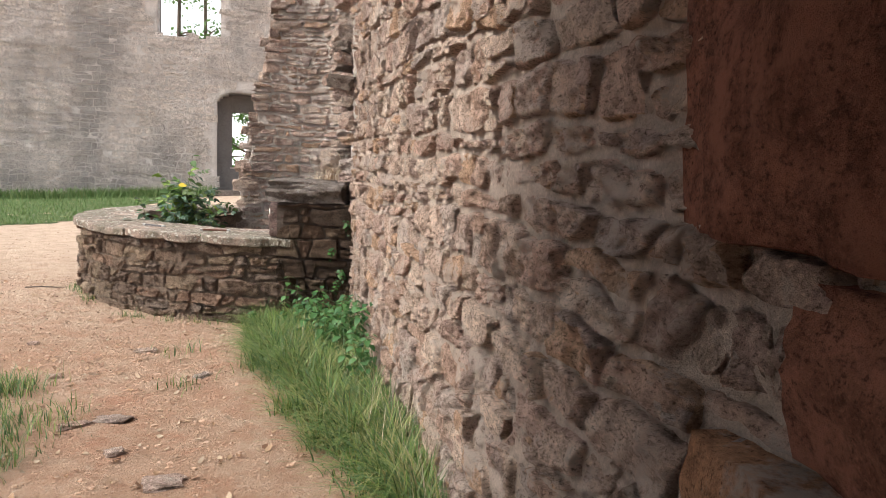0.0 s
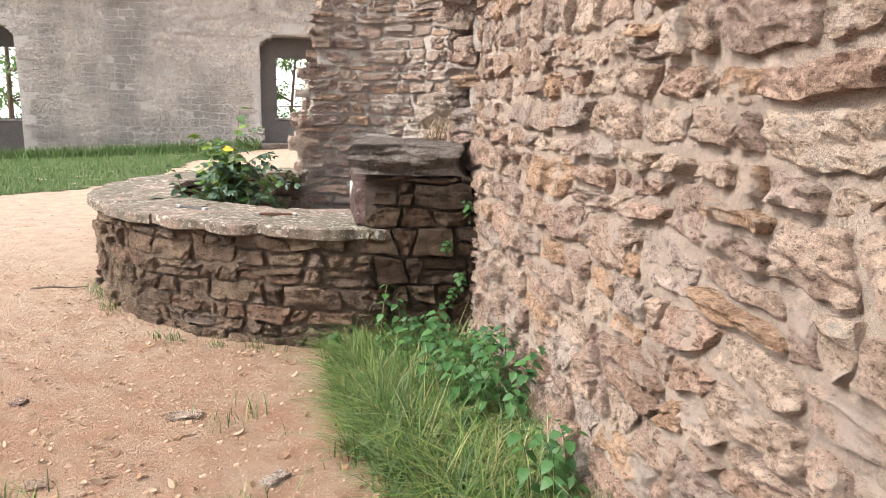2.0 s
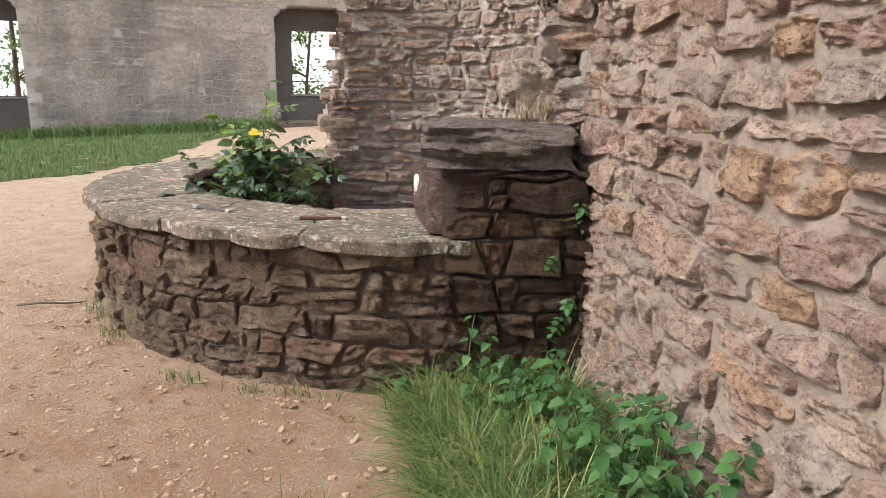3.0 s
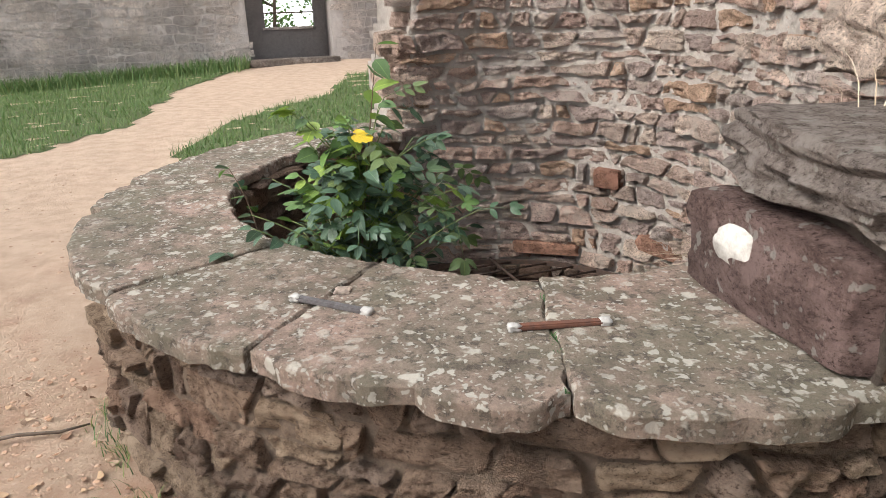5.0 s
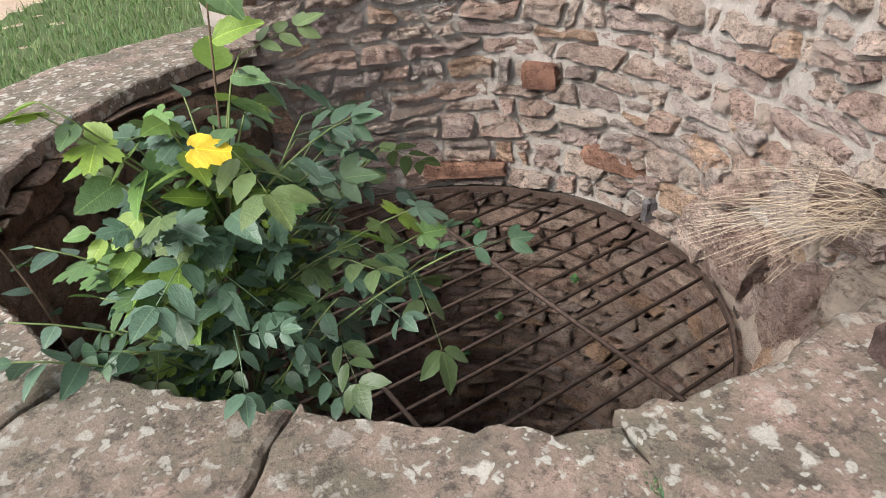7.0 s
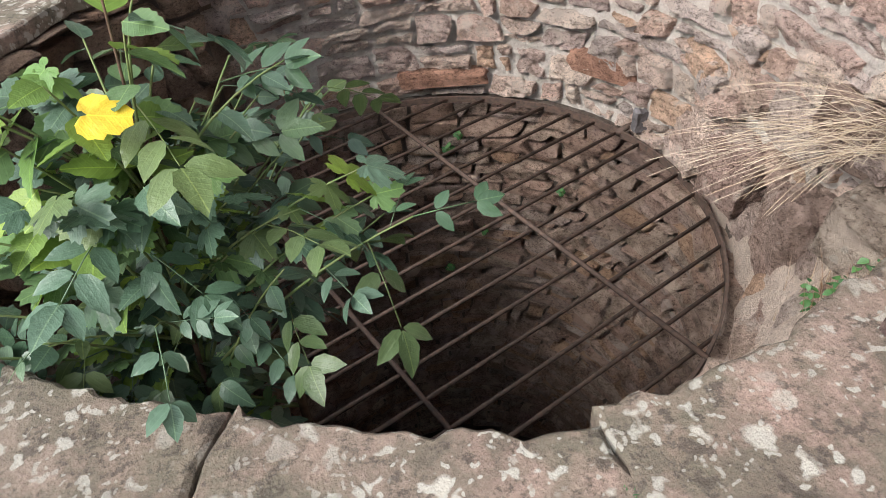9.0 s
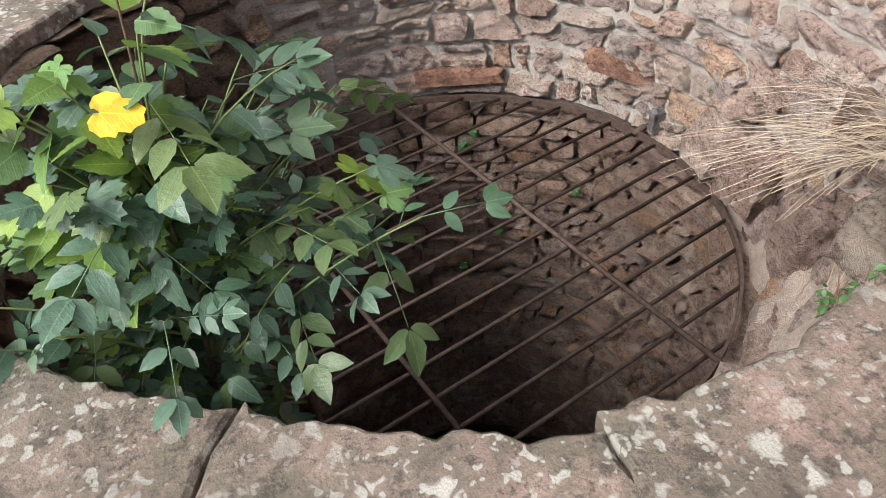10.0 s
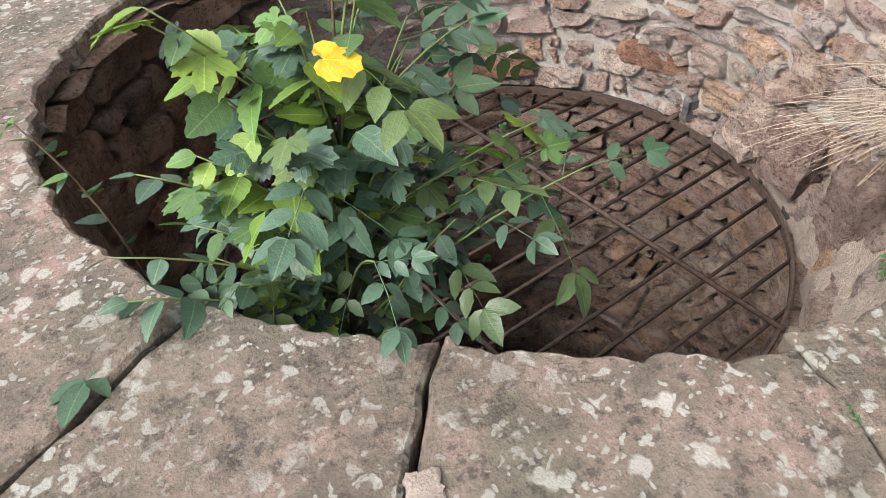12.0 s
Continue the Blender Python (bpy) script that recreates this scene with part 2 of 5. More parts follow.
def ground_material():
    m = Mat("sandy_ground", rough=0.96, spec=0.15)
    big, mid, fine, tiny = m.noise(0.5, 4), m.noise(5.0, 6, 0.65), m.noise(38.0, 5, 0.7), m.noise(160.0, 3, 0.7)
    c = m.mix(m.ramp(big, [(0.35, (0.0,)), (0.65, (1.0,))]), (0.44, 0.285, 0.195), (0.54, 0.395, 0.295))
    c = m.mix(m.ramp(mid, [(0.35, (0.7,)), (0.6, (0.0,))]), c, (0.4, 0.225, 0.145))
    patch = m.noise(1.7, 6, 0.72)
    c = m.mix(m.ramp(patch, [(0.5, (0.0,)), (0.62, (0.6,))]), c, (0.42, 0.215, 0.14))
    c = m.mix(m.ramp(fine, [(0.56, (0.0,)), (0.72, (0.6,))]), c, (0.6, 0.5, 0.4))
    c = m.mix(m.ramp(tiny, [(0.3, (0.6,)), (0.42, (0.0,))]), c, (0.25, 0.15, 0.1))
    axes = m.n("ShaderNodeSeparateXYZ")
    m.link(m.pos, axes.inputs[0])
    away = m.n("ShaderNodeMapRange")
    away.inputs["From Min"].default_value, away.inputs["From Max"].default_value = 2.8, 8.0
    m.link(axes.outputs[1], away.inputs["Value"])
    # beige yard sand, lightened further to stand for haze with distance
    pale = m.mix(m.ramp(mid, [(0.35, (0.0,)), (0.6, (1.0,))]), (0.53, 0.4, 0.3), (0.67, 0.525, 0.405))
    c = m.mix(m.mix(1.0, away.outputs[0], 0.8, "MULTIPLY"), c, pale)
    m.color(c).bump((mid, 0.07), (m.noise(14.0, 6, 0.75), 0.08), (fine, 0.035), (tiny, 0.008))
    return m.m


sandy_ground = ground_material()


def leaf_material(name, palette, island, rough=0.45, through=0.25):
    m = Mat(name, rough=rough, spec=0.4)
    c = m.ramp(m.vary(island), [(i / len(palette), v) for i, v in enumerate(palette)])
    vein = m.noise(60.0, 4, 0.6)
    c = m.mix(m.ramp(vein, [(0.35, (0.0,)), (0.7, (0.35,))]), c, m.mix(1.0, c, 1.5, "MULTIPLY"))
    if not island and through > 0:
        spot = m.n("ShaderNodeTexCoord")
        xyz = m.n("ShaderNodeSeparateXYZ")
        m.link(spot.outputs["Object"], xyz.inputs[0])
        side = m.n("ShaderNodeMath")
        side.operation = "ABSOLUTE"
        m.link(xyz.outputs[1], side.inputs[0])
        slope = m.n("ShaderNodeMath")
        slope.operation = "MULTIPLY_ADD"
        slope.inputs[1].default_value = -0.7
        m.link(side.outputs[0], slope.inputs[0])
        m.link(xyz.outputs[0], slope.inputs[2])
        beat = m.n("ShaderNodeMath")
        beat.operation = "PINGPONG"
        beat.inputs[1].default_value = 0.006
        m.link(slope.outputs[0], beat.inputs[0])
        rib = m.ramp(m.mix(1.0, beat.outputs[0], (160, 160, 160), "MULTIPLY"), [(0.0, (0.35,)), (0.3, (0.0,))])
        mid_rib = m.ramp(m.mix(1.0, side.outputs[0], (400, 400, 400), "MULTIPLY"), [(0.3, (0.7,)), (0.6, (0.0,))])
        c = m.mix(rib, c, m.mix(1.0, c, (1.4, 1.35, 1.3), "MULTIPLY"))
        c = m.mix(mid_rib, c, m.mix(1.0, c, (2.0, 1.8, 1.6), "MULTIPLY"))
        m.bump((vein, 0.003), (rib, 0.0006))
    else:
        m.bump((vein, 0.003))
    m.color(c)
    tr = m.n("ShaderNodeBsdfTranslucent")
    m.link(c, tr.inputs[0])
    add = m.n("ShaderNodeMixShader")
    add.inputs[0].default_value = through
    m.link(m.b.outputs[0], add.inputs[1])
    m.link(tr.outputs[0], add.inputs[2])
    m.link(add.outputs[0], m.t.nodes["Material Output"].inputs[0])
    return m.m


bush_leaf = leaf_material("bush_leaf", [(0.046, 0.086, 0.052), (0.062, 0.112, 0.06), (0.066, 0.12, 0.08), (0.11, 0.155, 0.055), (0.038, 0.07, 0.046), (0.095, 0.15, 0.105), (0.078, 0.135, 0.088)], False, rough=0.36)
young_leaf = leaf_material("young_leaf", [(0.15, 0.25, 0.045), (0.21, 0.3, 0.05), (0.12, 0.22, 0.06), (0.1, 0.17, 0.07)], False, through=0.35)
yellow_leaf = leaf_material("yellow_leaf", [(0.72, 0.5, 0.03), (0.68, 0.52, 0.06)], False, through=0.3)
nettle_leaf = leaf_material("nettle_leaf", [(0.045, 0.12, 0.035), (0.07, 0.165, 0.045), (0.04, 0.105, 0.04)], True)
grass_blade = leaf_material("grass_blade", [(0.036, 0.075, 0.02), (0.085, 0.155, 0.03), (0.068, 0.13, 0.055), (0.14, 0.21, 0.045), (0.065, 0.13, 0.03), (0.1, 0.165, 0.09), (0.21, 0.28, 0.07), (0.27, 0.25, 0.11)], True, rough=0.5, through=0.2)
lawn_blade = leaf_material("lawn_blade", [(0.075, 0.14, 0.04), (0.105, 0.175, 0.05), (0.06, 0.12, 0.036), (0.15, 0.195, 0.07)], True, rough=0.6)
straw = leaf_material("straw", [(0.6, 0.5, 0.38), (0.68, 0.58, 0.45), (0.46, 0.35, 0.24)], True, rough=0.7, through=0.15)
tree_leaf = leaf_material("tree_leaf", [(0.1, 0.2, 0.05), (0.13, 0.24, 0.07), (0.09, 0.17, 0.05)], True, through=0.4)


def plain(name, a, b, rough, metal=0.0, scale=20.0, depth=0.004):
    m = Mat(name, rough=rough, metal=metal)
    x, y = m.noise(scale, 6, 0.7), m.noise(scale * 6, 4, 0.7)
    c = m.mix(m.ramp(x, [(0.35, (0.0,)), (0.65, (1.0,))]), a, b)
    m.color(c).bump((x, depth), (y, depth * 0.3))
    return m.m


rust = plain("rusty_iron", (0.055, 0.042, 0.036), (0.12, 0.078, 0.06), 0.75, 0.35, 40.0, 0.002)
rust_red = plain("red_rusted_iron", (0.16, 0.07, 0.045), (0.09, 0.05, 0.04), 0.8, 0.2, 40.0, 0.002)
grey_iron = plain("grey_iron", (0.17, 0.16, 0.165), (0.1, 0.09, 0.09), 0.6, 0.5, 40.0, 0.002)
lead = plain("dull_lead", (0.5, 0.49, 0.47), (0.34, 0.33, 0.31), 0.7, 0.2, 40.0, 0.003)
lime = plain("white_lime", (0.6, 0.58, 0.54), (0.38, 0.35, 0.32), 0.9, 0.0, 30.0, 0.006)
bark = plain("bark", (0.1, 0.075, 0.055), (0.16, 0.125, 0.1), 0.9, 0.0, 25.0, 0.01)
twig_bark = plain("twig_bark", (0.07, 0.045, 0.03), (0.13, 0.085, 0.055), 0.8, 0.0, 40.0, 0.003)
green_stem = plain("green_stem", (0.1, 0.16, 0.05), (0.16, 0.18, 0.07), 0.6, 0.0, 40.0, 0.002)
soil = plain("dark_soil", (0.07, 0.055, 0.04), (0.12, 0.09, 0.06), 0.95, 0.0, 12.0, 0.02)
turf = plain("turf", (0.05, 0.075, 0.024), (0.075, 0.09, 0.035), 0.95, 0.0, 6.0, 0.03)
pebble_mat = leaf_material("pebble", [(0.35, 0.225, 0.155), (0.38, 0.26, 0.185), (0.33, 0.2, 0.13), (0.35, 0.25, 0.19), (0.37, 0.23, 0.15), (0.28, 0.19, 0.13)], True, rough=0.95, through=0.0)
dead_leaf = leaf_material("dead_leaf", [(0.24, 0.13, 0.07), (0.3, 0.2, 0.12), (0.36, 0.28, 0.2), (0.18, 0.1, 0.06)], True, rough=0.7, through=0.1)

# ---------------------------------------------------------------- the plan
WELL_C = (-1.05, 6.42)      # middle of the parapet
PIT_C = (-1.0, 6.75)        # middle of the shaft and its grate
R_OUT, R_IN, R_PIT = 1.93, 1.46, 1.27
SLAB_TOP = 0.79
H_WELL = 0.8
WALL_A, WALL_B = Vector((1.581, -1.337)), Vector((0.235, 4.56))     # face of the long wall
WALL_LEN = (WALL_B - WALL_A).length


FAR_LINE = (-5.5, 23.9)


def ground_z(x, y):
    far = min(1.0, max(0.0, (y - 11) / 9))
    near = math.hypot(x - WELL_C[0], y - WELL_C[1])
    z = -0.05 * max(0.0, -5 - x) * far
    z = max(z, -0.5)
    beyond = y - (FAR_LINE[1] + (x - FAR_LINE[0]) * math.tan(radians(16)))
    z -= 5.0 * min(1.0, max(0.0, (beyond - 1.5) / 8))
    return z + 0.025 * fbm(x, y, 0.3, 0.6) + 0.012 * fbm(x, y, 5.3, 3.0) - (0.0 if near > 3 else 0.02)


# faces of walls as curves in plan: distance along them -> place and the way they face
def line_path(a, b):
    d = (b - a).normalized()
    nrm = Vector((-d.y, d.x))
    return lambda u: (a + d * u, nrm)


def curve_path(points):
    """A smooth line through the points, by length."""
    pts = [Vector(p) for p in points]
    fine = []
    for i in range(len(pts) - 1):
        p0, p1, p2, p3 = pts[max(i - 1, 0)], pts[i], pts[i + 1], pts[min(i + 2, len(pts) - 1)]
        for k in range(12):
            s = k / 12
            fine.append(0.5 * ((2 * p1) + (p2 - p0) * s + (2 * p0 - 5 * p1 + 4 * p2 - p3) * s * s + (3 * p1 - p0 - 3 * p2 + p3) * s ** 3))
    fine.append(pts[-1])
    run = [0.0]
    for a, b in zip(fine, fine[1:]):
        run.append(run[-1] + (b - a).length)

    def at(u):
        u = min(max(u, 0.0), run[-1] - 1e-6)
        i = int(np.searchsorted(run, u, side="right")) - 1
        i = min(i, len(fine) - 2)
        a, b = fine[i], fine[i + 1]
        d = (b - a).normalized()
        return a + d * (u - run[i]), Vector((-d.y, d.x))
    return at, run[-1]


def ring_path(c, r, start, inward):
    """Round a circle, angles in degrees rising with the distance if it faces inward, falling if outward."""
    def at(u):
        a = radians(start) + (u / r if inward else -u / r)
        out = Vector((math.cos(a), math.sin(a)))
        return Vector(c) + out * r, (-out if inward else out)
    return at


def on_wall(path, amp=0.03, seed=0.0):
    """(distance along, height, depth) -> place, on a slightly uneven face"""
    def at(u, v, d):
        p, nrm = path(u)
        d = d + amp * fbm(u, v, seed, 0.9)
        return (p.x + nrm.x * d, p.y + nrm.y * d, v)
    return at


def rubble(place, u0, u1, v0, v1, course, length, joint, proud, seed, keep=None, nu=4, nv=3):
    """Rough courses of stones on a face: a list of (middle u, middle v, verts, faces)."""
    r = random.Random(seed)
    bounds, v = [v0], v0
    while v < v1:
        v += course * r.uniform(0.65, 1.4)
        bounds.append(v)
    if bounds[-1] > v1:
        bounds[-1] = v1

    def edge(k, u):
        if k == 0:
            return v0
        return bounds[k] + course * 0.32 * noise.noise(Vector((u * 1.7, k * 3.7, seed * 1.3))) + course * 0.2 * noise.noise(Vector((u * 6, k * 2.1, seed)))
    out = []
    for k in range(len(bounds) - 1):
        u = u0 - r.uniform(0, length)
        lean = r.uniform(-0.03, 0.03)
        while u < u1:
            w = length * r.choice((0.4, 0.6, 0.8, 0.95, 1.1, 1.3, 1.6)) * r.uniform(0.85, 1.15)
            a, b = max(u, u0), min(u + w, u1)
            u += w
            lean_b = r.uniform(-0.035, 0.035)
            if b - a > 0.05:
                rows = [(0.0, 1.0)]
                if bounds[k + 1] - bounds[k] > course * 1.05 and r.random() < 0.3:
                    cut = r.uniform(0.4, 0.6)
                    rows = [(0.0, cut), (cut, 1.0)]
                for lo, hi in rows:
                    um = (a + b) / 2
                    if keep and not keep(um, bounds[k] + (lo + hi) / 2 * (bounds[k + 1] - bounds[k])):
                        r.random()
                        continue
                    out.append(one_stone(place, a, b, lambda x, t: edge(k, x) * (1 - t) + edge(k + 1, x) * t, lo, hi, joint * r.uniform(0.6, 1.5),
                                         proud * r.uniform(0.25, 1.5), lean, lean_b, r, nu, nv))
            lean = lean_b
    return out


def grid_steps(n, rim):
    """n + 1 steps from 0 to 1 with a narrow first and last one, for a rounded rim."""
    return [0.0] + [rim + (1 - 2 * rim) * k / (n - 2) for k in range(n - 1)] + [1.0]


def one_stone(place, a, b, edge, lo, hi, joint, proud, lean_a, lean_b, r, nu, nv):
    """One squarish rubble stone: a split, flaking front with a worn rim and sides that run back into the mortar."""
    j = joint / 2
    fine = nu > 5
    verts, faces = [], []
    shift = r.uniform(-50, 50)
    width = b - a
    slant = 0.28
    tip = (r.uniform(-slant, slant) * proud, r.uniform(-slant, slant) * proud)
    cuts = [r.choice((0.0, 0.08, 0.2, 0.5)) * r.random() for _ in range(4)]
    base = r.uniform(-0.008, 0.008)
    flake = r.uniform(0.3, 1.2)
    rough = r.uniform(0.6, 1.3)
    rag = min(0.02, width * 0.1, 0.65 * joint) * (1.0 if fine else 0.3)
    ss = grid_steps(nu, min(0.1, 0.008 / width)) if fine else [q / nu for q in range(nu + 1)]
    ts = grid_steps(nv, 0.06) if fine else [i / nv for i in range(nv + 1)]
    for i in range(nv + 1):
        for q in range(nu + 1):
            s, t = ss[q], ts[i]
            es, et = 2 * s - 1, 2 * t - 1
            cut = cuts[(es > 0) * 2 + (et > 0)]
            s2 = 0.5 + 0.5 * es * (1 - cut * 0.5 * abs(et) ** 3 * abs(es))
            t2 = 0.5 + 0.5 * et * (1 - cut * abs(es) ** 3 * abs(et))
            u = (a + j) * (1 - s2) + (b - j) * s2 + (lean_a * (1 - s2) + lean_b * s2) * (2 * t - 1)
            lo_v, hi_v = edge(u, lo) + j, edge(u, hi) - j
            if hi_v - lo_v < 0.02:
                hi_v = lo_v + 0.02
            v = lo_v * (1 - t2) + hi_v * t2
            border = q in (0, nu) or i in (0, nv)
            w = noise.noise(Vector((u * 11, v * 11, shift)))
            u += rag * (w + 0.7 * noise.noise(Vector((u * 31, v * 31, shift)))) * abs(es) ** 3
            v += 0.8 * rag * (noise.noise(Vector((u * 12, v * 12, shift + 9))) + 0.6 * noise.noise(Vector((u * 34, v * 34, shift)))) * abs(et) ** 3
            d = base + proud * (0.35 if border and fine else 1.0) + tip[0] * es + tip[1] * et
            if fine:
                f = noise.noise(Vector((u * 9, v * 15, shift + 3)))
                d += flake * 0.013 * (math.floor(f * 4 + 0.5) / 2) + rough * (0.015 * noise.noise(Vector((u * 24, v * 30, shift))) + 0.013 * noise.noise(Vector((u * 50, v * 58, shift))))
            else:
                d += 0.008 * w
            verts.append(place(u, v, d))
    idx = lambda q, i: i * (nu + 1) + q
    for i in range(nv):
        for q in range(nu):
            faces.append((idx(q, i), idx(q + 1, i), idx(q + 1, i + 1), idx(q, i + 1)))
    loop = [(q, 0) for q in range(nu + 1)] + [(nu, i) for i in range(1, nv + 1)] + [(q, nv) for q in range(nu - 1, -1, -1)] + [(0, i) for i in range(nv - 1, 0, -1)]
    um, vm = (a + b) / 2, edge((a + b) / 2, (lo + hi) / 2)
    n0 = len(verts)
    for q, i in loop:
        s, t = ss[q], ts[i]
        u = a + j + (b - a - 2 * j) * s
        e0, e1 = edge(u, lo) + j, edge(u, hi) - j
        verts.append(place(u, e0 + (e1 - e0) * t, -0.06))
    for k in range(len(loop)):
        k2 = (k + 1) % len(loop)
        faces.append((idx(*loop[k2]), idx(*loop[k]), n0 + k, n0 + k2))
    return um, vm, verts, faces


LATER = []


def lay(*args, **more):
    """Notes stones to be laid once all things stand."""
    LATER.append((args, more))


def lay_now(stones, parent, material, joined_material, near, limit=300, name="stone", joined="stonework"):
    """The stones for which near(u, v) is lowest become parts of their own, the others one joined part."""
    stones = sorted(stones, key=lambda s: near(s[0], s[1]))
    for um, vm, v, q in stones[:limit]:
        c = np.mean(np.array(v), axis=0)
        me = mesh_of(name, [np.array(p) - c for p in v], q, material, True, 32)
        ob = part(name, me, parent)
        ob.location = c
    rest = stones[limit:]
    if rest:
        v, q = merged([(s[2], s[3]) for s in rest])
        ob = part(joined, mesh_of(joined, v, q, joined_material, True, 32), parent)
        ob["kind"] = "stuff"


def face_sheet(place, u0, u1, v0, v1, step, depth, hole=None, smear=(-0.012, 0.012)):
    """The mortar bed of a wall, a solid with an uneven front."""
    nu, nv = max(2, int((u1 - u0) / step)), max(2, int((v1 - v0) / step))
    verts, faces = [], []
    for i in range(nv + 1):
        for q in range(nu + 1):
            u, v = u0 + (u1 - u0) * q / nu, v0 + (v1 - v0) * i / nv
            verts.append(place(u, v, smear[0] + smear[1] * (noise.noise(Vector((u * 7, v * 7, 1.7))) + 0.6 * noise.noise(Vector((u * 19, v * 19, 4.1))) + 0.4 * noise.noise(Vector((u * 43, v * 43, 2.1)))) + (smear[2](u, v) if len(smear) > 2 else 0.0)))
    front = len(verts)
    for i in range(nv + 1):
        for q in range(nu + 1):
            verts.append(place(u0 + (u1 - u0) * q / nu, v0 + (v1 - v0) * i / nv, -depth))
    k = lambda q, i: i * (nu + 1) + q
    gone = set()
    for i in range(nv):
        for q in range(nu):
            u, v = u0 + (u1 - u0) * (q + .5) / nu, v0 + (v1 - v0) * (i + .5) / nv
            if hole and hole(u, v):
                gone.add((q, i))
    for i in range(nv):
        for q in range(nu):
            if (q, i) in gone:
                continue
            a, b, c, d = k(q, i), k(q + 1, i), k(q + 1, i + 1), k(q, i + 1)
            faces.append((a, b, c, d))
            faces.append((d + front, c + front, b + front, a + front))
            for (dq, di), (m, n) in (((0, -1), (a, b)), ((1, 0), (b, c)), ((0, 1), (c, d)), ((-1, 0), (d, a))):
                o = (q + dq, i + di)
                if o in gone or not (0 <= o[0] < nu and 0 <= o[1] < nv):
                    faces.append((n, m, m + front, n + front))
    return verts, faces


def rock(size, seed, rough=0.18, cuts=3, flat=0.0):
    """A broken block of stone of that size about its middle."""
    bm = bmesh.new()
    bmesh.ops.create_cube(bm, size=1.0)
    bmesh.ops.subdivide_edges(bm, edges=bm.edges[:], cuts=cuts, use_grid_fill=True)
    for v in bm.verts:
        p = v.co * 2
        m = max(abs(p.x), abs(p.y), abs(p.z))
        ball = p.normalized() * m
        p = p.lerp(ball, 0.22)
        n3 = noise.noise_vector(Vector((p.x * 1.3 + seed, p.y * 1.3, p.z * 1.3 - seed))) * rough
        n4 = noise.noise_vector(Vector((p.x * 4 + seed, p.y * 4, p.z * 4 - seed))) * rough * 0.4
        n5 = noise.noise_vector(Vector((p.x * 9 + seed, p.y * 9, p.z * 9 + seed))) * rough * 0.22
        step = 0.12 * rough * (0.5 - 2 * abs(noise.noise(Vector((p.x * 2.5, p.y * 2.5 + seed, p.z * 6)))))
        p = p + n3 + n4 + n5 + p * step
        v.co = Vector((p.x * size[0] / 2, p.y * size[1] / 2, p.z * size[2] / 2))
    for face in bm.faces:
        face.smooth = True
    return bm


def rock_mesh(size, seed, material, rough=0.18, cuts=3):
    bm = rock(size, seed, rough, cuts)
    me = bpy.data.meshes.new("rock")
    bm.to_mesh(me)
    bm.free()
    me.materials.append(material)
    me.set_sharp_from_angle(angle=radians(35))
    return me

# ---------------------------------------------------------------- ground
def build_ground():
    radii = list(np.linspace(1.72, 4.5, 22)) + list(4.5 * 1.045 ** np.arange(1, 60)) + [90, 150, 300, 700, 1500, 3000]
    na = 160
    verts, faces = [], []
    for r in radii:
        for a in range(na):
            t = 2 * math.pi * a / na
            x, y = WELL_C[0] + r * math.cos(t), WELL_C[1] + r * math.sin(t)
            verts.append((x, y, ground_z(x, y) if r < 80 else -5.5))
    for i in range(len(radii) - 1):
        for a in range(na):
            b = (a + 1) % na
            faces.append((i * na + a, (i + 1) * na + a, (i + 1) * na + b, i * na + b))
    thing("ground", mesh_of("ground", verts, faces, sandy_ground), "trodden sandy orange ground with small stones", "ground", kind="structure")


build_ground()

# ---------------------------------------------------------------- long wall beside the path
long_path = line_path(WALL_A, WALL_B)
long_at = on_wall(long_path, 0.035, 2.0)
wall_long = thing("wall_east", mesh_of("wall_east", *face_sheet(long_at, 0, WALL_LEN, -0.3, 5.0, 0.022, 0.8, None, (-0.005, 0.018, lambda u, v: 0.006 * min(1.0, max(0.0, (u - 3.5) / 1.5)))), mortar),
                  "rubble wall of brownish pink sandstone in smeared lime mortar", "wall", kind="structure")
lay(rubble(long_at, 0, WALL_LEN, -0.15, 5.0, 0.142, 0.23, 0.028, 0.027, 11, None, 18, 11), wall_long, wall_stone, wall_stone_far,
    lambda u, v: abs(v - 1.2) * 1.5 + abs(u - 3.7))

# ---------------------------------------------------------------- hollow in the wall behind the well
niche_curve, niche_len = curve_path([(0.235, 4.57), (0.29, 4.95), (0.27, 5.5), (0.27, 6.2), (0.28, 6.75), (0.18, 7.3), (-0.1, 7.7), (-0.52, 7.97), (-1.0, 8.06), (-1.4, 8.02), (-1.7, 7.92)])
niche_at = on_wall(niche_curve, 0.03, 7.0)


def niche_end(v):
    """the broken end steps back as it rises"""
    return niche_len - 0.17 * max(0.0, v - 1.0) + 0.13 * noise.noise(Vector((v * 1.9, 3.0, 0))) + 0.07 * noise.noise(Vector((v * 6, 8.0, 0))) - 0.06


wall_niche = thing("wall_niche", mesh_of("wall_niche", *face_sheet(niche_at, 0, niche_len, -0.32, 5.0, 0.026, 0.9, lambda u, v: u > niche_end(v), (-0.004, 0.017, lambda u, v: 0.013 * min(1.0, max(0.0, (3.0 - u) / 1.2)))), mortar_pale),
                   "curved rubble wall hollowed behind the well, ragged at its broken end", "wall", kind="structure")
lay(rubble(niche_at, 0, niche_len, -0.3, 5.0, 0.118, 0.24, 0.03, 0.034, 23, lambda u, v: u < niche_end(v) + 0.05, 16, 10), wall_niche, niche_stone, niche_stone_far,
    lambda u, v: abs(v - 0.8) + 0.5 * abs(u - 3.3))
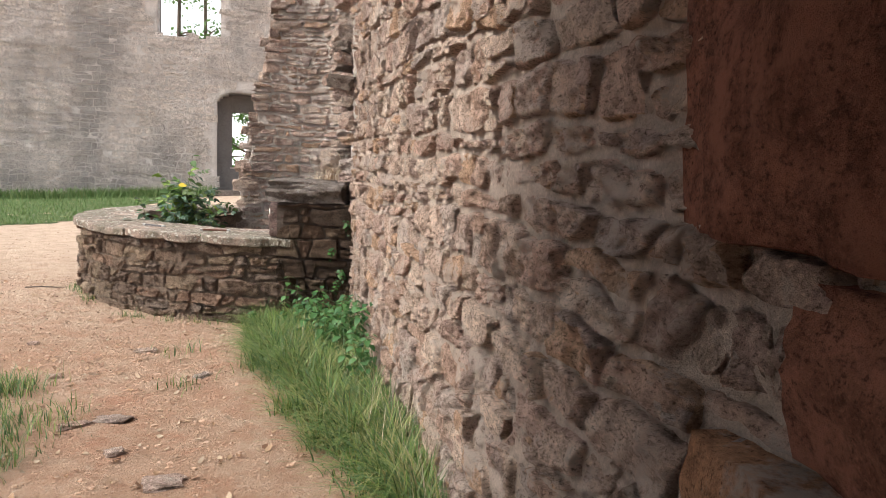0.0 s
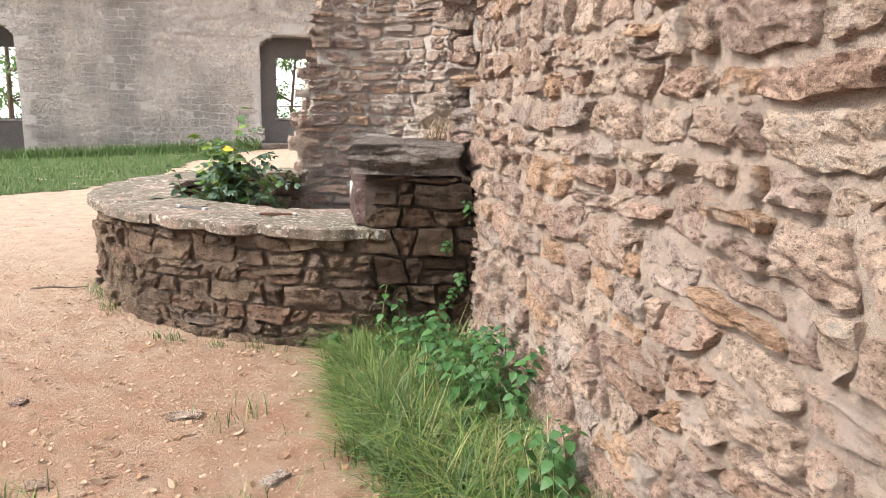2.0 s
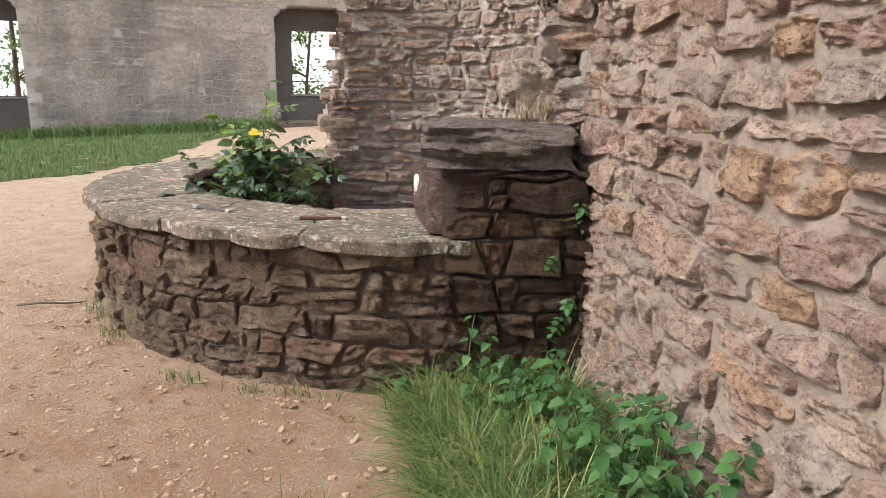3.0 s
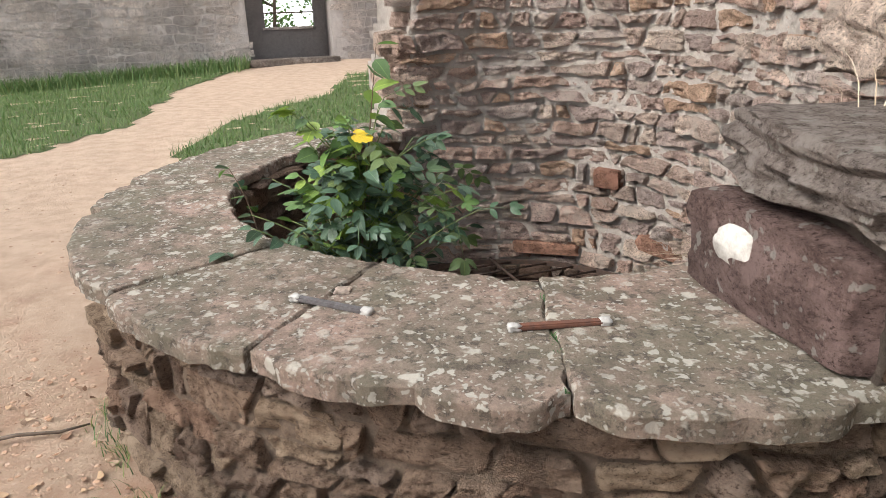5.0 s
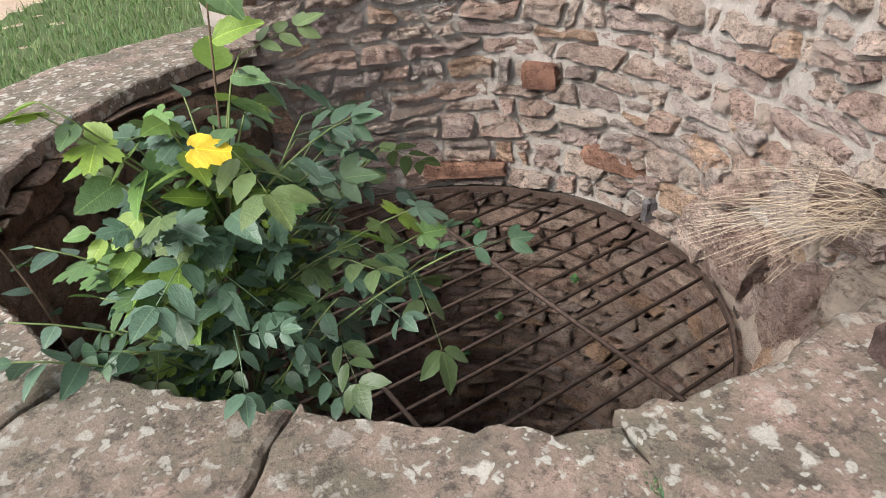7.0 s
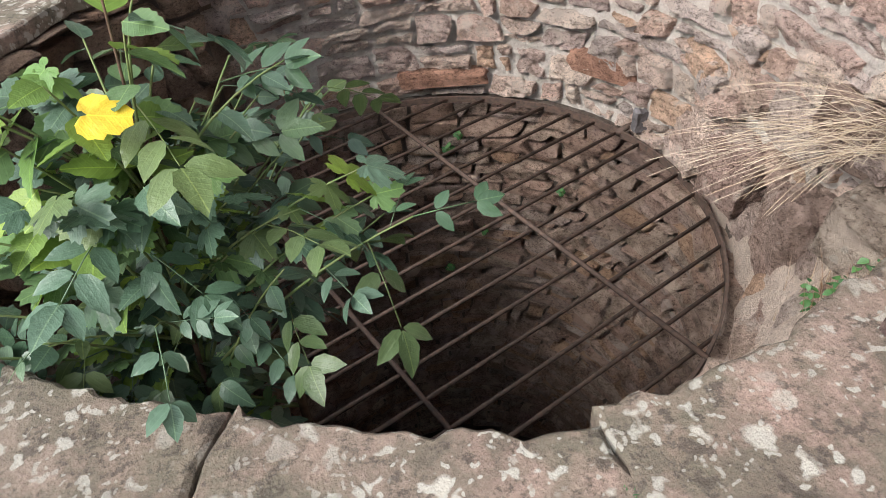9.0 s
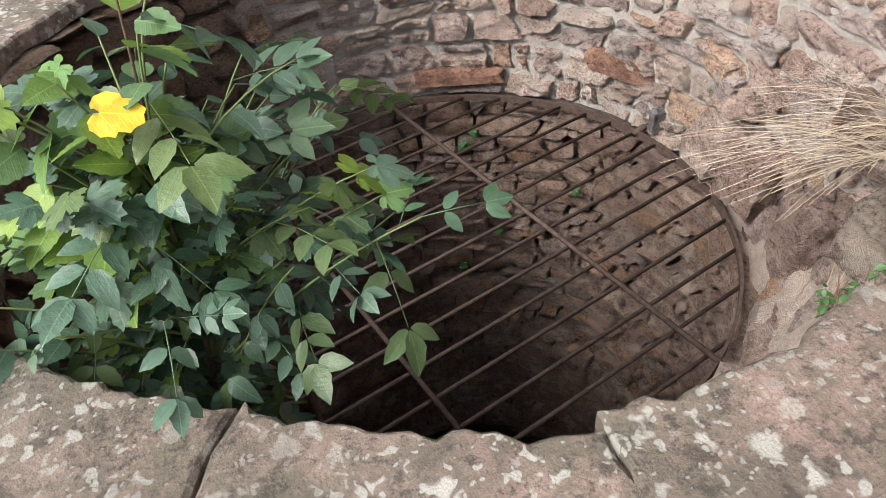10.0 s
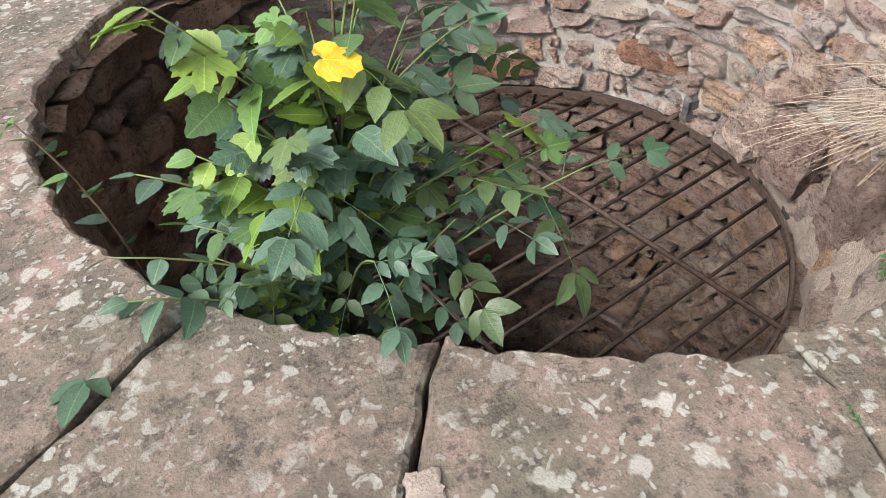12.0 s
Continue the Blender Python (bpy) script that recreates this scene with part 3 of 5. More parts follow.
# foot of the hollow beside the shaft
FOOT_R, FOOT_Z = [-0.02, 0.0, 0.09, 0.22, 0.45, 0.7], [-0.34, -0.2, -0.08, 0.06, 0.3, 0.42]


def foot_z(x, y):
    return float(np.interp(math.hypot(x - PIT_C[0], y - PIT_C[1]) - R_PIT, FOOT_R, FOOT_Z))


foot_v, foot_f = [], []
for k in range(161):
    ang = radians(-92 + 100 * k / 160)
    d = Vector((math.cos(ang), math.sin(ang)))
    for j in range(33):
        r = -0.02 + 0.72 * j / 32
        w = Vector(PIT_C) + d * (R_PIT + r + 0.04 * noise.noise(Vector((k * 0.12, j * 0.3, 0))))
        bump = 0.06 * noise.noise(Vector((w.x * 6, w.y * 6, 3))) + 0.035 * noise.noise(Vector((w.x * 15, w.y * 15, 5))) + 0.02 * noise.noise(Vector((w.x * 33, w.y * 33, 1)))
        foot_v.append((w.x, w.y, float(np.interp(r, FOOT_R, FOOT_Z)) + bump))
        if k and j:
            o, n = (k - 1) * 33 + j, k * 33 + j
            foot_f.append((o - 1, o, n, n - 1))
part("niche_foot", mesh_of("niche_foot", foot_v, foot_f, mortar, True, 30), wall_niche)
for place, size, turn, material in (((0.2, 6.42, -0.02), (0.16, 0.24, 0.32), 8, pink_stone), ((0.17, 6.02, -0.03), (0.2, 0.22, 0.36), -14, pink_stone), ((0.16, 5.74, 0.22), (0.26, 0.24, 0.2), 24, grey_stone),
                                    ((0.06, 5.66, -0.12), (0.24, 0.2, 0.3), 30, wall_stone), ((0.24, 6.72, -0.06), (0.14, 0.26, 0.16), 4, wall_stone), ((0.26, 6.2, 0.3), (0.12, 0.3, 0.18), 0, wall_stone),
                                    ((0.25, 5.98, 0.42), (0.14, 0.26, 0.2), 6, grey_stone), ((0.12, 5.9, -0.24), (0.22, 0.24, 0.16), 12, wall_stone), ((0.27, 6.5, 0.3), (0.1, 0.22, 0.14), 0, wall_stone)):
    ob = part("upright_stone", rock_mesh(size, place[1] * 3, material, 0.24, 9), wall_niche)
    ob.location, ob.rotation_euler = place, (0.1, 0, radians(turn))
rf = random.Random(4)
for k in range(30):
    ob = part("stone", rock_mesh((rf.uniform(0.08, 0.14), rf.uniform(0.1, 0.24), rf.uniform(0.07, 0.15)), 300.0 + k, niche_stone, 0.26, 5), wall_niche)
    ob.location = (0.27 + rf.uniform(-0.03, 0.02), rf.uniform(5.6, 6.9), rf.uniform(-0.28, 0.6))
    ob.rotation_euler = (rf.uniform(-0.3, 0.3), rf.uniform(-0.2, 0.2), rf.uniform(-0.2, 0.2))
for k in range(26):
    ang = radians(-85 + 90 * k / 26 + rf.uniform(-3, 3))
    r, zz = R_PIT + 0.03 + 0.12 * (k % 3), -0.2 + 0.13 * (k % 3)
    ob = part("stone", rock_mesh((rf.uniform(0.1, 0.18), rf.uniform(0.14, 0.26), rf.uniform(0.12, 0.2)), 200.0 + k, wall_stone, 0.2, 3), wall_niche)
    ob.location = (PIT_C[0] + r * math.cos(ang) + 0.05, PIT_C[1] + r * math.sin(ang), zz)
    ob.rotation_euler = (rf.uniform(-0.2, 0.2), rf.uniform(-0.2, 0.2), ang + rf.uniform(-0.3, 0.3))
# stones that stick out of the broken end
re_ = random.Random(77)
for k in range(34):
    v = 0.1 + 4.8 * k / 34
    p, nrm = niche_curve(niche_end(v) - 0.05)
    sz = (re_.uniform(0.16, 0.36), re_.uniform(0.3, 0.5), re_.uniform(0.09, 0.17))
    ob = part("stone", rock_mesh(sz, 50.0 + k, wall_stone, 0.16, 2), wall_niche)
    ob.location = (p.x - nrm.x * 0.15 - re_.uniform(0.0, 0.07), p.y + 0.17 + re_.uniform(-0.03, 0.05), v)
    ob.rotation_euler = (0, re_.uniform(-0.1, 0.1), radians(10) + re_.uniform(-0.2, 0.2))
for place, size, turn in (((0.125, 7.43, 0.0), (0.12, 0.42, 0.12), 31), ((-0.6, 7.96, -0.17), (0.5, 0.1, 0.08), -16), ((-0.2, 7.74, 0.42), (0.09, 0.2, 0.14), 52)):
    ob = part("red_brick", rock_mesh(size, size[1] * 40, brick_stone, 0.16, 4), wall_niche, "red sandstone brick")
    ob.location, ob.rotation_euler = place, (0, 0, radians(turn))

# ---------------------------------------------------------------- the well
well = tagged(new("well"), "wide round rubble well with a low parapet of lichened slabs", "well")
well.location = (0, 0, 0)


def arc(c, r, a0, a1, facing_in):
    """path by length from the angle a0 towards a1"""
    return ring_path(c, r, a0 if facing_in else a1, facing_in), abs(radians(a1 - a0)) * r


outer_path, outer_len = arc(WELL_C, R_OUT, 112, 292, False)


def outer_curve(u):
    p, n = outer_path(u)
    a = math.degrees(math.atan2(p.y - WELL_C[1], p.x - WELL_C[0])) % 360
    push = 0.2 * min(1.0, max(0.0, (a - 246) / 40)) ** 1.3
    return p + n * push, n


outer_at = on_wall(outer_curve, 0.03, 9.0)
part("parapet_core", mesh_of("parapet_core", *face_sheet(outer_at, 0, outer_len, -0.25, H_WELL - 0.075, 0.04, 0.28, None, (-0.004, 0.014)), mortar_well), well)
lay(rubble(outer_at, 0, outer_len, -0.06, H_WELL - 0.085, 0.112, 0.2, 0.02, 0.034, 41, None, 12, 8), well, well_stone, well_stone_in, lambda u, v: 0)

inner_path, inner_len = arc(WELL_C, R_IN, 118, 300, True)
inner_at = on_wall(inner_path, 0.03, 12.0)
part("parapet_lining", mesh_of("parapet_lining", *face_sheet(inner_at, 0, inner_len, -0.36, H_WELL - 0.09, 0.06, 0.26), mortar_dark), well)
lay(rubble(inner_at, 0, inner_len, -0.3, H_WELL - 0.1, 0.14, 0.26, 0.03, 0.05, 43), well, well_stone, well_stone_in, lambda u, v: u, 110)

pit_path, pit_len = arc(PIT_C, R_PIT, 0, 360, True)
pit_at = on_wall(pit_path, 0.03, 15.0)
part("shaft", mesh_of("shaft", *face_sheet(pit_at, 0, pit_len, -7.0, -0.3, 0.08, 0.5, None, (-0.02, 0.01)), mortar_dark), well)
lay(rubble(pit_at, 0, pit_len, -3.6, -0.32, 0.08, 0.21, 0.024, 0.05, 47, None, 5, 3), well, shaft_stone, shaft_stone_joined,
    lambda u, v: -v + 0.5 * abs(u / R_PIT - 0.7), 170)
bm = bmesh.new()
bmesh.ops.create_circle(bm, cap_ends=True, segments=40, radius=R_PIT + 0.1, matrix=Matrix.Translation((*PIT_C, -6.9)))
part("shaft_bottom", (bm, soil), well)
# ledge between the lining and the shaft
ledge_v, ledge_f = [], []
for k in range(73):
    a = radians(100 + 210 * k / 72)
    d = Vector((math.cos(a), math.sin(a)))
    p, q = Vector(PIT_C) + d * (R_PIT - 0.03), Vector(WELL_C) + d * (R_IN + 0.12)
    if (q - Vector(PIT_C)).length < R_PIT + 0.05:
        q = Vector(PIT_C) + d * (R_PIT + 0.12)
    for w in (p, q):
        ledge_v.append((w.x, w.y, -0.31 + 0.02 * noise.noise(Vector((w.x * 5, w.y * 5, 0)))))
    if k:
        ledge_f.append((2 * k - 2, 2 * k - 1, 2 * k + 1, 2 * k))
part("ledge", mesh_of("ledge", ledge_v, ledge_f, soil), well)


def slab(a0, a1, seed, thick=0.078):
    """A curved coping stone between two angles, with chipped edges."""
    r = random.Random(seed)
    na, nr = max(16, int((a1 - a0) * 1.1)), 14
    verts, faces = [], []
    gap_a, gap_b = (0.05 if a0 == 267.5 else 0.22), (0.05 if a1 == 267.5 else 0.22)

    def r_out(a):
        push = 0.2 * min(1.0, max(0.0, (a - 246) / 40)) ** 1.3
        chip = -0.16 * max(0.0, noise.noise(Vector((a * 0.17, seed, 2.0))) - 0.12) - 0.035 * max(0.0, 1 - min(a - a0, a1 - a) / 2.5) - 0.022 * noise.noise(Vector((a * 0.6, seed, 7.0)))
        return R_OUT + 0.09 + push + chip

    def r_in(a):
        return float(np.interp(a, [114, 150, 180, 223, 243, 270, 296], [1.46, 1.44, 1.4, 1.33, 1.29, 1.36, 1.36]) - (0.035 if a0 > 260 else 0)) + 0.03 * noise.noise(Vector((a * 0.13, seed, 4.0))) + 0.02 * noise.noise(Vector((a * 0.5, seed, 9.0)))

    def spot(i, k, z, grow):
        s, t = i / na, k / nr
        a = a0 + gap_a + (a1 - a0 - gap_a - gap_b) * s
        wob = 1.0 * noise.noise(Vector((t * 3.1, (a0 if s < 0.5 else a1) * 2.3, 1.0))) + 0.5 * noise.noise(Vector((t * 11, (a0 if s < 0.5 else a1), seed)))
        a += wob * (abs(2 * s - 1) ** 4)
        ri, ro = r_in(a) + grow, r_out(a) - grow
        rad = ri + (ro - ri) * t
        a += (grow / rad * 57.3) * (1 - 2 * s if i in (0, na) else 0)
        x, y = WELL_C[0] + rad * math.cos(radians(a)), WELL_C[1] + rad * math.sin(radians(a))
        dz = 0.01 * noise.noise(Vector((x * 2.2, y * 2.2, seed))) + 0.006 * noise.noise(Vector((x * 9, y * 9, seed)))
        if z < SLAB_TOP - 0.03:
            dz += 0.016 * noise.noise(Vector((x * 5, y * 5, seed + 3)))
        return (x, y, z + dz)
    for z, grow in ((SLAB_TOP, 0.009), (SLAB_TOP - 0.009, 0.0), (SLAB_TOP - thick + 0.012, 0.0), (SLAB_TOP - thick, 0.02)):
        for k in range(nr + 1):
            for i in range(na + 1):
                verts.append(spot(i, k, z, grow))
    lay_n = (na + 1) * (nr + 1)
    f = lambda layer, i, k: layer * lay_n + k * (na + 1) + i
    for k in range(nr):
        for i in range(na):
            faces.append((f(0, i, k), f(0, i, k + 1), f(0, i + 1, k + 1), f(0, i + 1, k)))
            faces.append((f(3, i, k), f(3, i + 1, k), f(3, i + 1, k + 1), f(3, i, k + 1)))
    loop = [(i, 0) for i in range(na + 1)] + [(na, k) for k in range(1, nr + 1)] + [(i, nr) for i in range(na - 1, -1, -1)] + [(0, k) for k in range(nr - 1, 0, -1)]
    for layer in range(3):
        for n in range(len(loop)):
            p, q = loop[n], loop[(n + 1) % len(loop)]
            faces.append((f(layer, *p), f(layer, *q), f(layer + 1, *q), f(layer + 1, *p)))
    return mesh_of("coping_slab", verts, faces, lichen_slab, True, 40)


SLABS = [(114, 177), (177, 223), (223, 243), (243, 267.5), (267.5, 296)]
for n, (a0, a1) in enumerate(SLABS):
    part("coping_slab", slab(a0, a1, 3 + n), well, "flat sandstone coping slab speckled with pale lichen")


def bar(p, q, r, seg=6):
    """A straight rod as verts and faces."""
    p, q = Vector(p), Vector(q)
    d = (q - p).normalized()
    s = d.orthogonal().normalized()
    t = d.cross(s)
    v, fc = [], []
    for w in (p, q):
        for k in range(seg):
            a = 2 * math.pi * k / seg
            v.append(w + (s * math.cos(a) + t * math.sin(a)) * r)
    for k in range(seg):
        k2 = (k + 1) % seg
        fc.append((k, k2, seg + k2, seg + k))
    fc.append(tuple(range(seg - 1, -1, -1)))
    fc.append(tuple(range(seg, 2 * seg)))
    return [tuple(x) for x in v], fc


def tube(points, radii, seg=7):
    v, fc = [], []
    pts = [Vector(p) for p in points]
    for i, p in enumerate(pts):
        d = (pts[min(i + 1, len(pts) - 1)] - pts[max(i - 1, 0)]).normalized()
        s = d.cross(Vector((0.31, 0.87, 0.4))).normalized()
        t = d.cross(s)
        for k in range(seg):
            a = 2 * math.pi * k / seg
            v.append(tuple(p + (s * math.cos(a) + t * math.sin(a)) * radii[i]))
    for i in range(len(pts) - 1):
        for k in range(seg):
            k2 = (k + 1) % seg
            fc.append((i * seg + k, i * seg + k2, (i + 1) * seg + k2, (i + 1) * seg + k))
    fc.append(tuple(range(seg - 1, -1, -1)))
    fc.append(tuple((len(pts) - 1) * seg + k for k in range(seg)))
    return v, fc


# ---------------------------------------------------------------- iron grate in the shaft
GRATE_Z, GRATE_R = -0.27, 1.2
grate = tagged(new("iron_grate"), "rusty round iron grate of parallel bars across the well shaft", "grate")
ring_v, ring_f = [], []
for k in range(96):
    a = 2 * math.pi * k / 96
    for r, z in ((GRATE_R - 0.006, -0.018), (GRATE_R + 0.006, -0.018), (GRATE_R + 0.006, 0.018), (GRATE_R - 0.006, 0.018)):
        ring_v.append((PIT_C[0] + r * math.cos(a), PIT_C[1] + r * math.sin(a), GRATE_Z + z))
for k in range(96):
    k2 = (k + 1) % 96
    for m in range(4):
        ring_f.append((k * 4 + m, k2 * 4 + m, k2 * 4 + (m + 1) % 4, k * 4 + (m + 1) % 4))
part("ring", mesh_of("ring", ring_v, ring_f, rust, False), grate)
BAR_DIR = Vector((0.94, 0.34)).normalized()
side = Vector((-BAR_DIR.y, BAR_DIR.x))
for k in range(-8, 8):
    off = k * 0.145 + 0.058
    if abs(off) > GRATE_R - 0.05:
        continue
    half = math.sqrt(max(0.0, GRATE_R ** 2 - off ** 2))
    m = Vector(PIT_C) + side * off
    a, b = m - BAR_DIR * half, m + BAR_DIR * half
    part("bar", mesh_of("bar", *bar((a.x, a.y, GRATE_Z), (b.x, b.y, GRATE_Z), 0.0085), rust), grate)
for a, b in (((-1.03, 7.98), (-0.27, 5.78)), ((-1.62, 7.0), (-1.12, 5.58))):
    part("cross_bar", mesh_of("cross_bar", *bar((*a, GRATE_Z + 0.018), (*b, GRATE_Z + 0.018), 0.011), rust), grate)
for ang in (22, 150, 260):
    d = Vector((math.cos(radians(ang)), math.sin(radians(ang))))
    p, q = Vector(PIT_C) + d * (GRATE_R - 0.02), Vector(PIT_C) + d * (GRATE_R + 0.14)
    part("bracket", mesh_of("bracket", *bar((p.x, p.y, GRATE_Z + 0.01), (q.x, q.y, GRATE_Z + 0.015), 0.016), rust), grate)

plug = part("mortar_plug", rock_mesh((0.06, 0.05, 0.12), 2.0, grey_iron, 0.3, 6), grate, "grey mortar plug")
plug.location = (0.18, 7.14, -0.18)

# iron clamps across the slab joints
def clamp(x, y, turn, material, label):
    ob = tagged(new("iron_clamp"), label, "clamp")
    ob.matrix_world = pose(x, y, SLAB_TOP + 0.01, 0, 0, turn)
    bm = bmesh.new()
    bmesh.ops.create_cube(bm, size=1.0, matrix=Matrix.Diagonal((0.25, 0.026, 0.016, 1)))
    bmesh.ops.bevel(bm, geom=bm.edges[:], offset=0.004, segments=2, affect="EDGES")
    part("strap", (bm, material), ob)
    for s in (-1, 1):
        bm = rock((0.034, 0.03, 0.02), 3.0 + s, 0.4, 2)
        bmesh.ops.translate(bm, verts=bm.verts[:], vec=(0.128 * s, 0, 0))
        part("lead_plug", (bm, lead), ob, "pale lead plug")
    return ob


clamp(-1.76, 4.9, -27, grey_iron, "grey iron clamp leaded across a slab joint")
clamp(-1.10, 4.72, 4, rust_red, "red rusted iron clamp leaded across a slab joint")

chip = thing("mortar_chip", rock_mesh((0.045, 0.05, 0.006), 6.0, mortar, 0.5, 5), "pale mortar chip lying on the slab joint", "chip")
chip.location = (-1.74, 5.02, SLAB_TOP + 0.004)

# ---------------------------------------------------------------- pier at the end of the parapet
pier = tagged(new("stone_pier"), "stubby rubble pier with a rough capstone against the wall", "pier")
pier_at = on_wall(lambda u: (Vector((0.42 - u, 4.37)), Vector((0, -1))), 0.02, 21.0)
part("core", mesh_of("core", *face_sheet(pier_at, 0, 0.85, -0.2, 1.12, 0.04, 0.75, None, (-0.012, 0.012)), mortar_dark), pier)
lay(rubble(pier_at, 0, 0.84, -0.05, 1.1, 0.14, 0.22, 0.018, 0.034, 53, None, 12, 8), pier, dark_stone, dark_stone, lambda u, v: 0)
cap = part("capstone", rock_mesh((0.74, 0.85, 0.2), 4.0, grey_stone, 0.17, 15), pier, "weathered grey capstone")
cap.location = (-0.18, 4.72, 1.23)
block = part("upright_block", rock_mesh((0.34, 0.74, 0.3), 9.0, purple_stone, 0.11, 9), pier, "dark reddish upright block")
block.location = (-0.41, 4.76, 0.94)
block.rotation_euler = (0, 0, radians(11))
# ---------------------------------------------------------------- courtyard wall with its windows
FAR_O, FAR_D = Vector((-5.5, 23.9)), Vector((math.cos(radians(16)), math.sin(radians(16))))
far_path = lambda u: (FAR_O - FAR_D * u, Vector((FAR_D.y, -FAR_D.x)))      # u grows leftward
far_at = on_wall(far_path, 0.05, 33.0)
# openings: u from, u to, foot, spring of the arch, top
NICHES = [(-1.2, 1.2, 0.02, 3.3, 3.75), (8.5, 10.9, -0.45, 3.3, 3.75)]
UPPER = [(1.15, 3.2, 5.5, 8.2), (12, 14, 5.5, 8.2)]
PANES = [(-0.78, 0.72, 0.95, 3.0), (8.75, 10.4, 0.75, 3.1)]


def in_niche(u, v, grow=0.0):
    for a, b, lo, sp, hi in NICHES:
        if a - grow < u < b + grow and lo < v:
            m, h = (a + b) / 2, (b - a) / 2 + grow
            if v < sp + (hi + grow - sp) * math.sqrt(max(0.0, 1 - ((u - m) / h) ** 2)):
                return True
    for a, b, lo, hi in UPPER:
        if a - grow < u < b + grow and lo < v < hi:
            return True
    return False


def in_pane(u, v):
    return any(a < u < b and lo < v < hi for a, b, lo, hi in PANES) or any(a < u < b and lo < v < hi for a, b, lo, hi in UPPER)


wall_far = thing("wall_courtyard", mesh_of("wall_courtyard", *face_sheet(far_at, -13, 20, -0.9, 9.5, 0.1, 1.05, in_niche, (-0.002, 0.01)), mortar_far),
                 "tall hazy courtyard wall of grey brown coursed rubble", "wall", kind="structure")
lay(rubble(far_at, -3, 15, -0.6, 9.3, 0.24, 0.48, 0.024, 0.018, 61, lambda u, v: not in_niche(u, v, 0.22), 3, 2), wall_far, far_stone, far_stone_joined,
    lambda u, v: abs(u - 3) * 0.6 + abs(v - 1.5))
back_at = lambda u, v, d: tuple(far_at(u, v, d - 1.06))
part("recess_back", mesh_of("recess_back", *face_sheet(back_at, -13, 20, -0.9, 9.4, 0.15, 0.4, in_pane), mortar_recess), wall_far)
for a, b, lo, hi in PANES:
    for z0, z1, u0, u1, nm in ((lo - 0.06, lo, a, b, "window_sill"),):
        v, q = face_sheet(lambda u, v, d: far_at(u, v, d - 1.0), u0, u1, z0, z1, 0.3, 0.5)
        part(nm, mesh_of(nm, v, q, far_stone), wall_far)
a, b, lo, hi = PANES[0]
for zz in (lo + 0.42,):
    p, q = far_at(a - 0.05, zz, -1.25), far_at(b + 0.05, zz, -1.25)
    part("rail", mesh_of("rail", [Vector(p) + Vector(o) for o in ((0, 0, -.02), (0, 0.03, -.02), (0, 0.03, .02), (0, 0, .02))] + [Vector(q) + Vector(o) for o in ((0, 0, -.02), (0, 0.03, -.02), (0, 0.03, .02), (0, 0, .02))],
                         [(0, 1, 5, 4), (1, 2, 6, 5), (2, 3, 7, 6), (3, 0, 4, 7), (3, 2, 1, 0), (4, 5, 6, 7)], rust, False), wall_far)
m0, _ = far_path(0.0)
bm = rock((2.6, 0.7, 0.24), 6.0, 0.08, 4)
step = thing("door_step", None, "pale worn stone step below a window recess", "step", kind="structure")
step.location = (m0.x + 0.12, m0.y - 0.3, 0.02)
step.rotation_euler = (0, 0, radians(16))
part("step_stone", (bm, grey_stone), step)

# ---------------------------------------------------------------- gate passage behind
gate = thing("wall_gate", None, "dark red sandstone gate passage with an arched vault", "wall", kind="structure")


def box_part(name, lo, hi, material, parent, bev=0.03):
    bm = bmesh.new()
    bmesh.ops.create_cube(bm, size=1.0)
    for v in bm.verts:
        v.co = Vector([(lo[i] + hi[i]) / 2 + v.co[i] * (hi[i] - lo[i]) for i in range(3)])
    if bev:
        bmesh.ops.bevel(bm, geom=bm.edges[:], offset=bev, segments=2, affect="EDGES")
    return part(name, (bm, material), parent)


rg = random.Random(5)
z = -0.2
for k, (h, inset, mat) in enumerate(((0.6, 0.0, red_stone), (0.74, -0.02, orange_stone), (0.3, 0.055, red_stone), (0.75, -0.01, red_stone), (0.7, 0.02, red_stone), (0.6, 0.0, red_stone))):
    for j in range(4):
        y1 = -0.64 - j * 0.75 + rg.uniform(-0.04, 0.04) - (0.3 if inset > 0.05 else 0.16 if mat is orange_stone else 0.0)
        bm = rock((0.7, 0.76, h * 1.0), 20 + k * 4 + j, 0.07, 12)
        bmesh.ops.translate(bm, verts=bm.verts[:], vec=(1.4 + 0.35 + inset + rg.uniform(-0.015, 0.015), y1 - 0.37, z + h / 2))
        part("jamb_stone", (bm, mat), gate)
    z += h
box_part("passage_wall", (2.0, -4.2, -0.3), (2.4, -0.65, 3.0), mortar_dark, gate, 0)
box_part("left_jamb", (-1.3, -4.2, -0.3), (-0.42, -0.8, 2.75), red_stone, gate)
vv, vf = [], []
for k in range(17):
    a = math.pi * k / 16
    x, zz = 0.5 + 0.98 * math.cos(a), 2.22 + 0.4 * math.sin(a)
    for y, dz in ((-0.1, 0), (-4.2, 0), (-0.1, 1), (-4.2, 1)):
        vv.append((x if not dz else 0.5 + 1.8 * math.cos(a), y, zz if not dz else max(zz + 0.35, 2.95)))
    if k:
        o, n = 4 * (k - 1), 4 * k
        vf += [(o, n, n + 1, o + 1), (o + 2, o + 3, n + 3, n + 2), (o, o + 2, n + 2, n), (o + 1, n + 1, n + 3, o + 3)]
part("vault", mesh_of("vault", vv, vf, red_stone, False), gate)

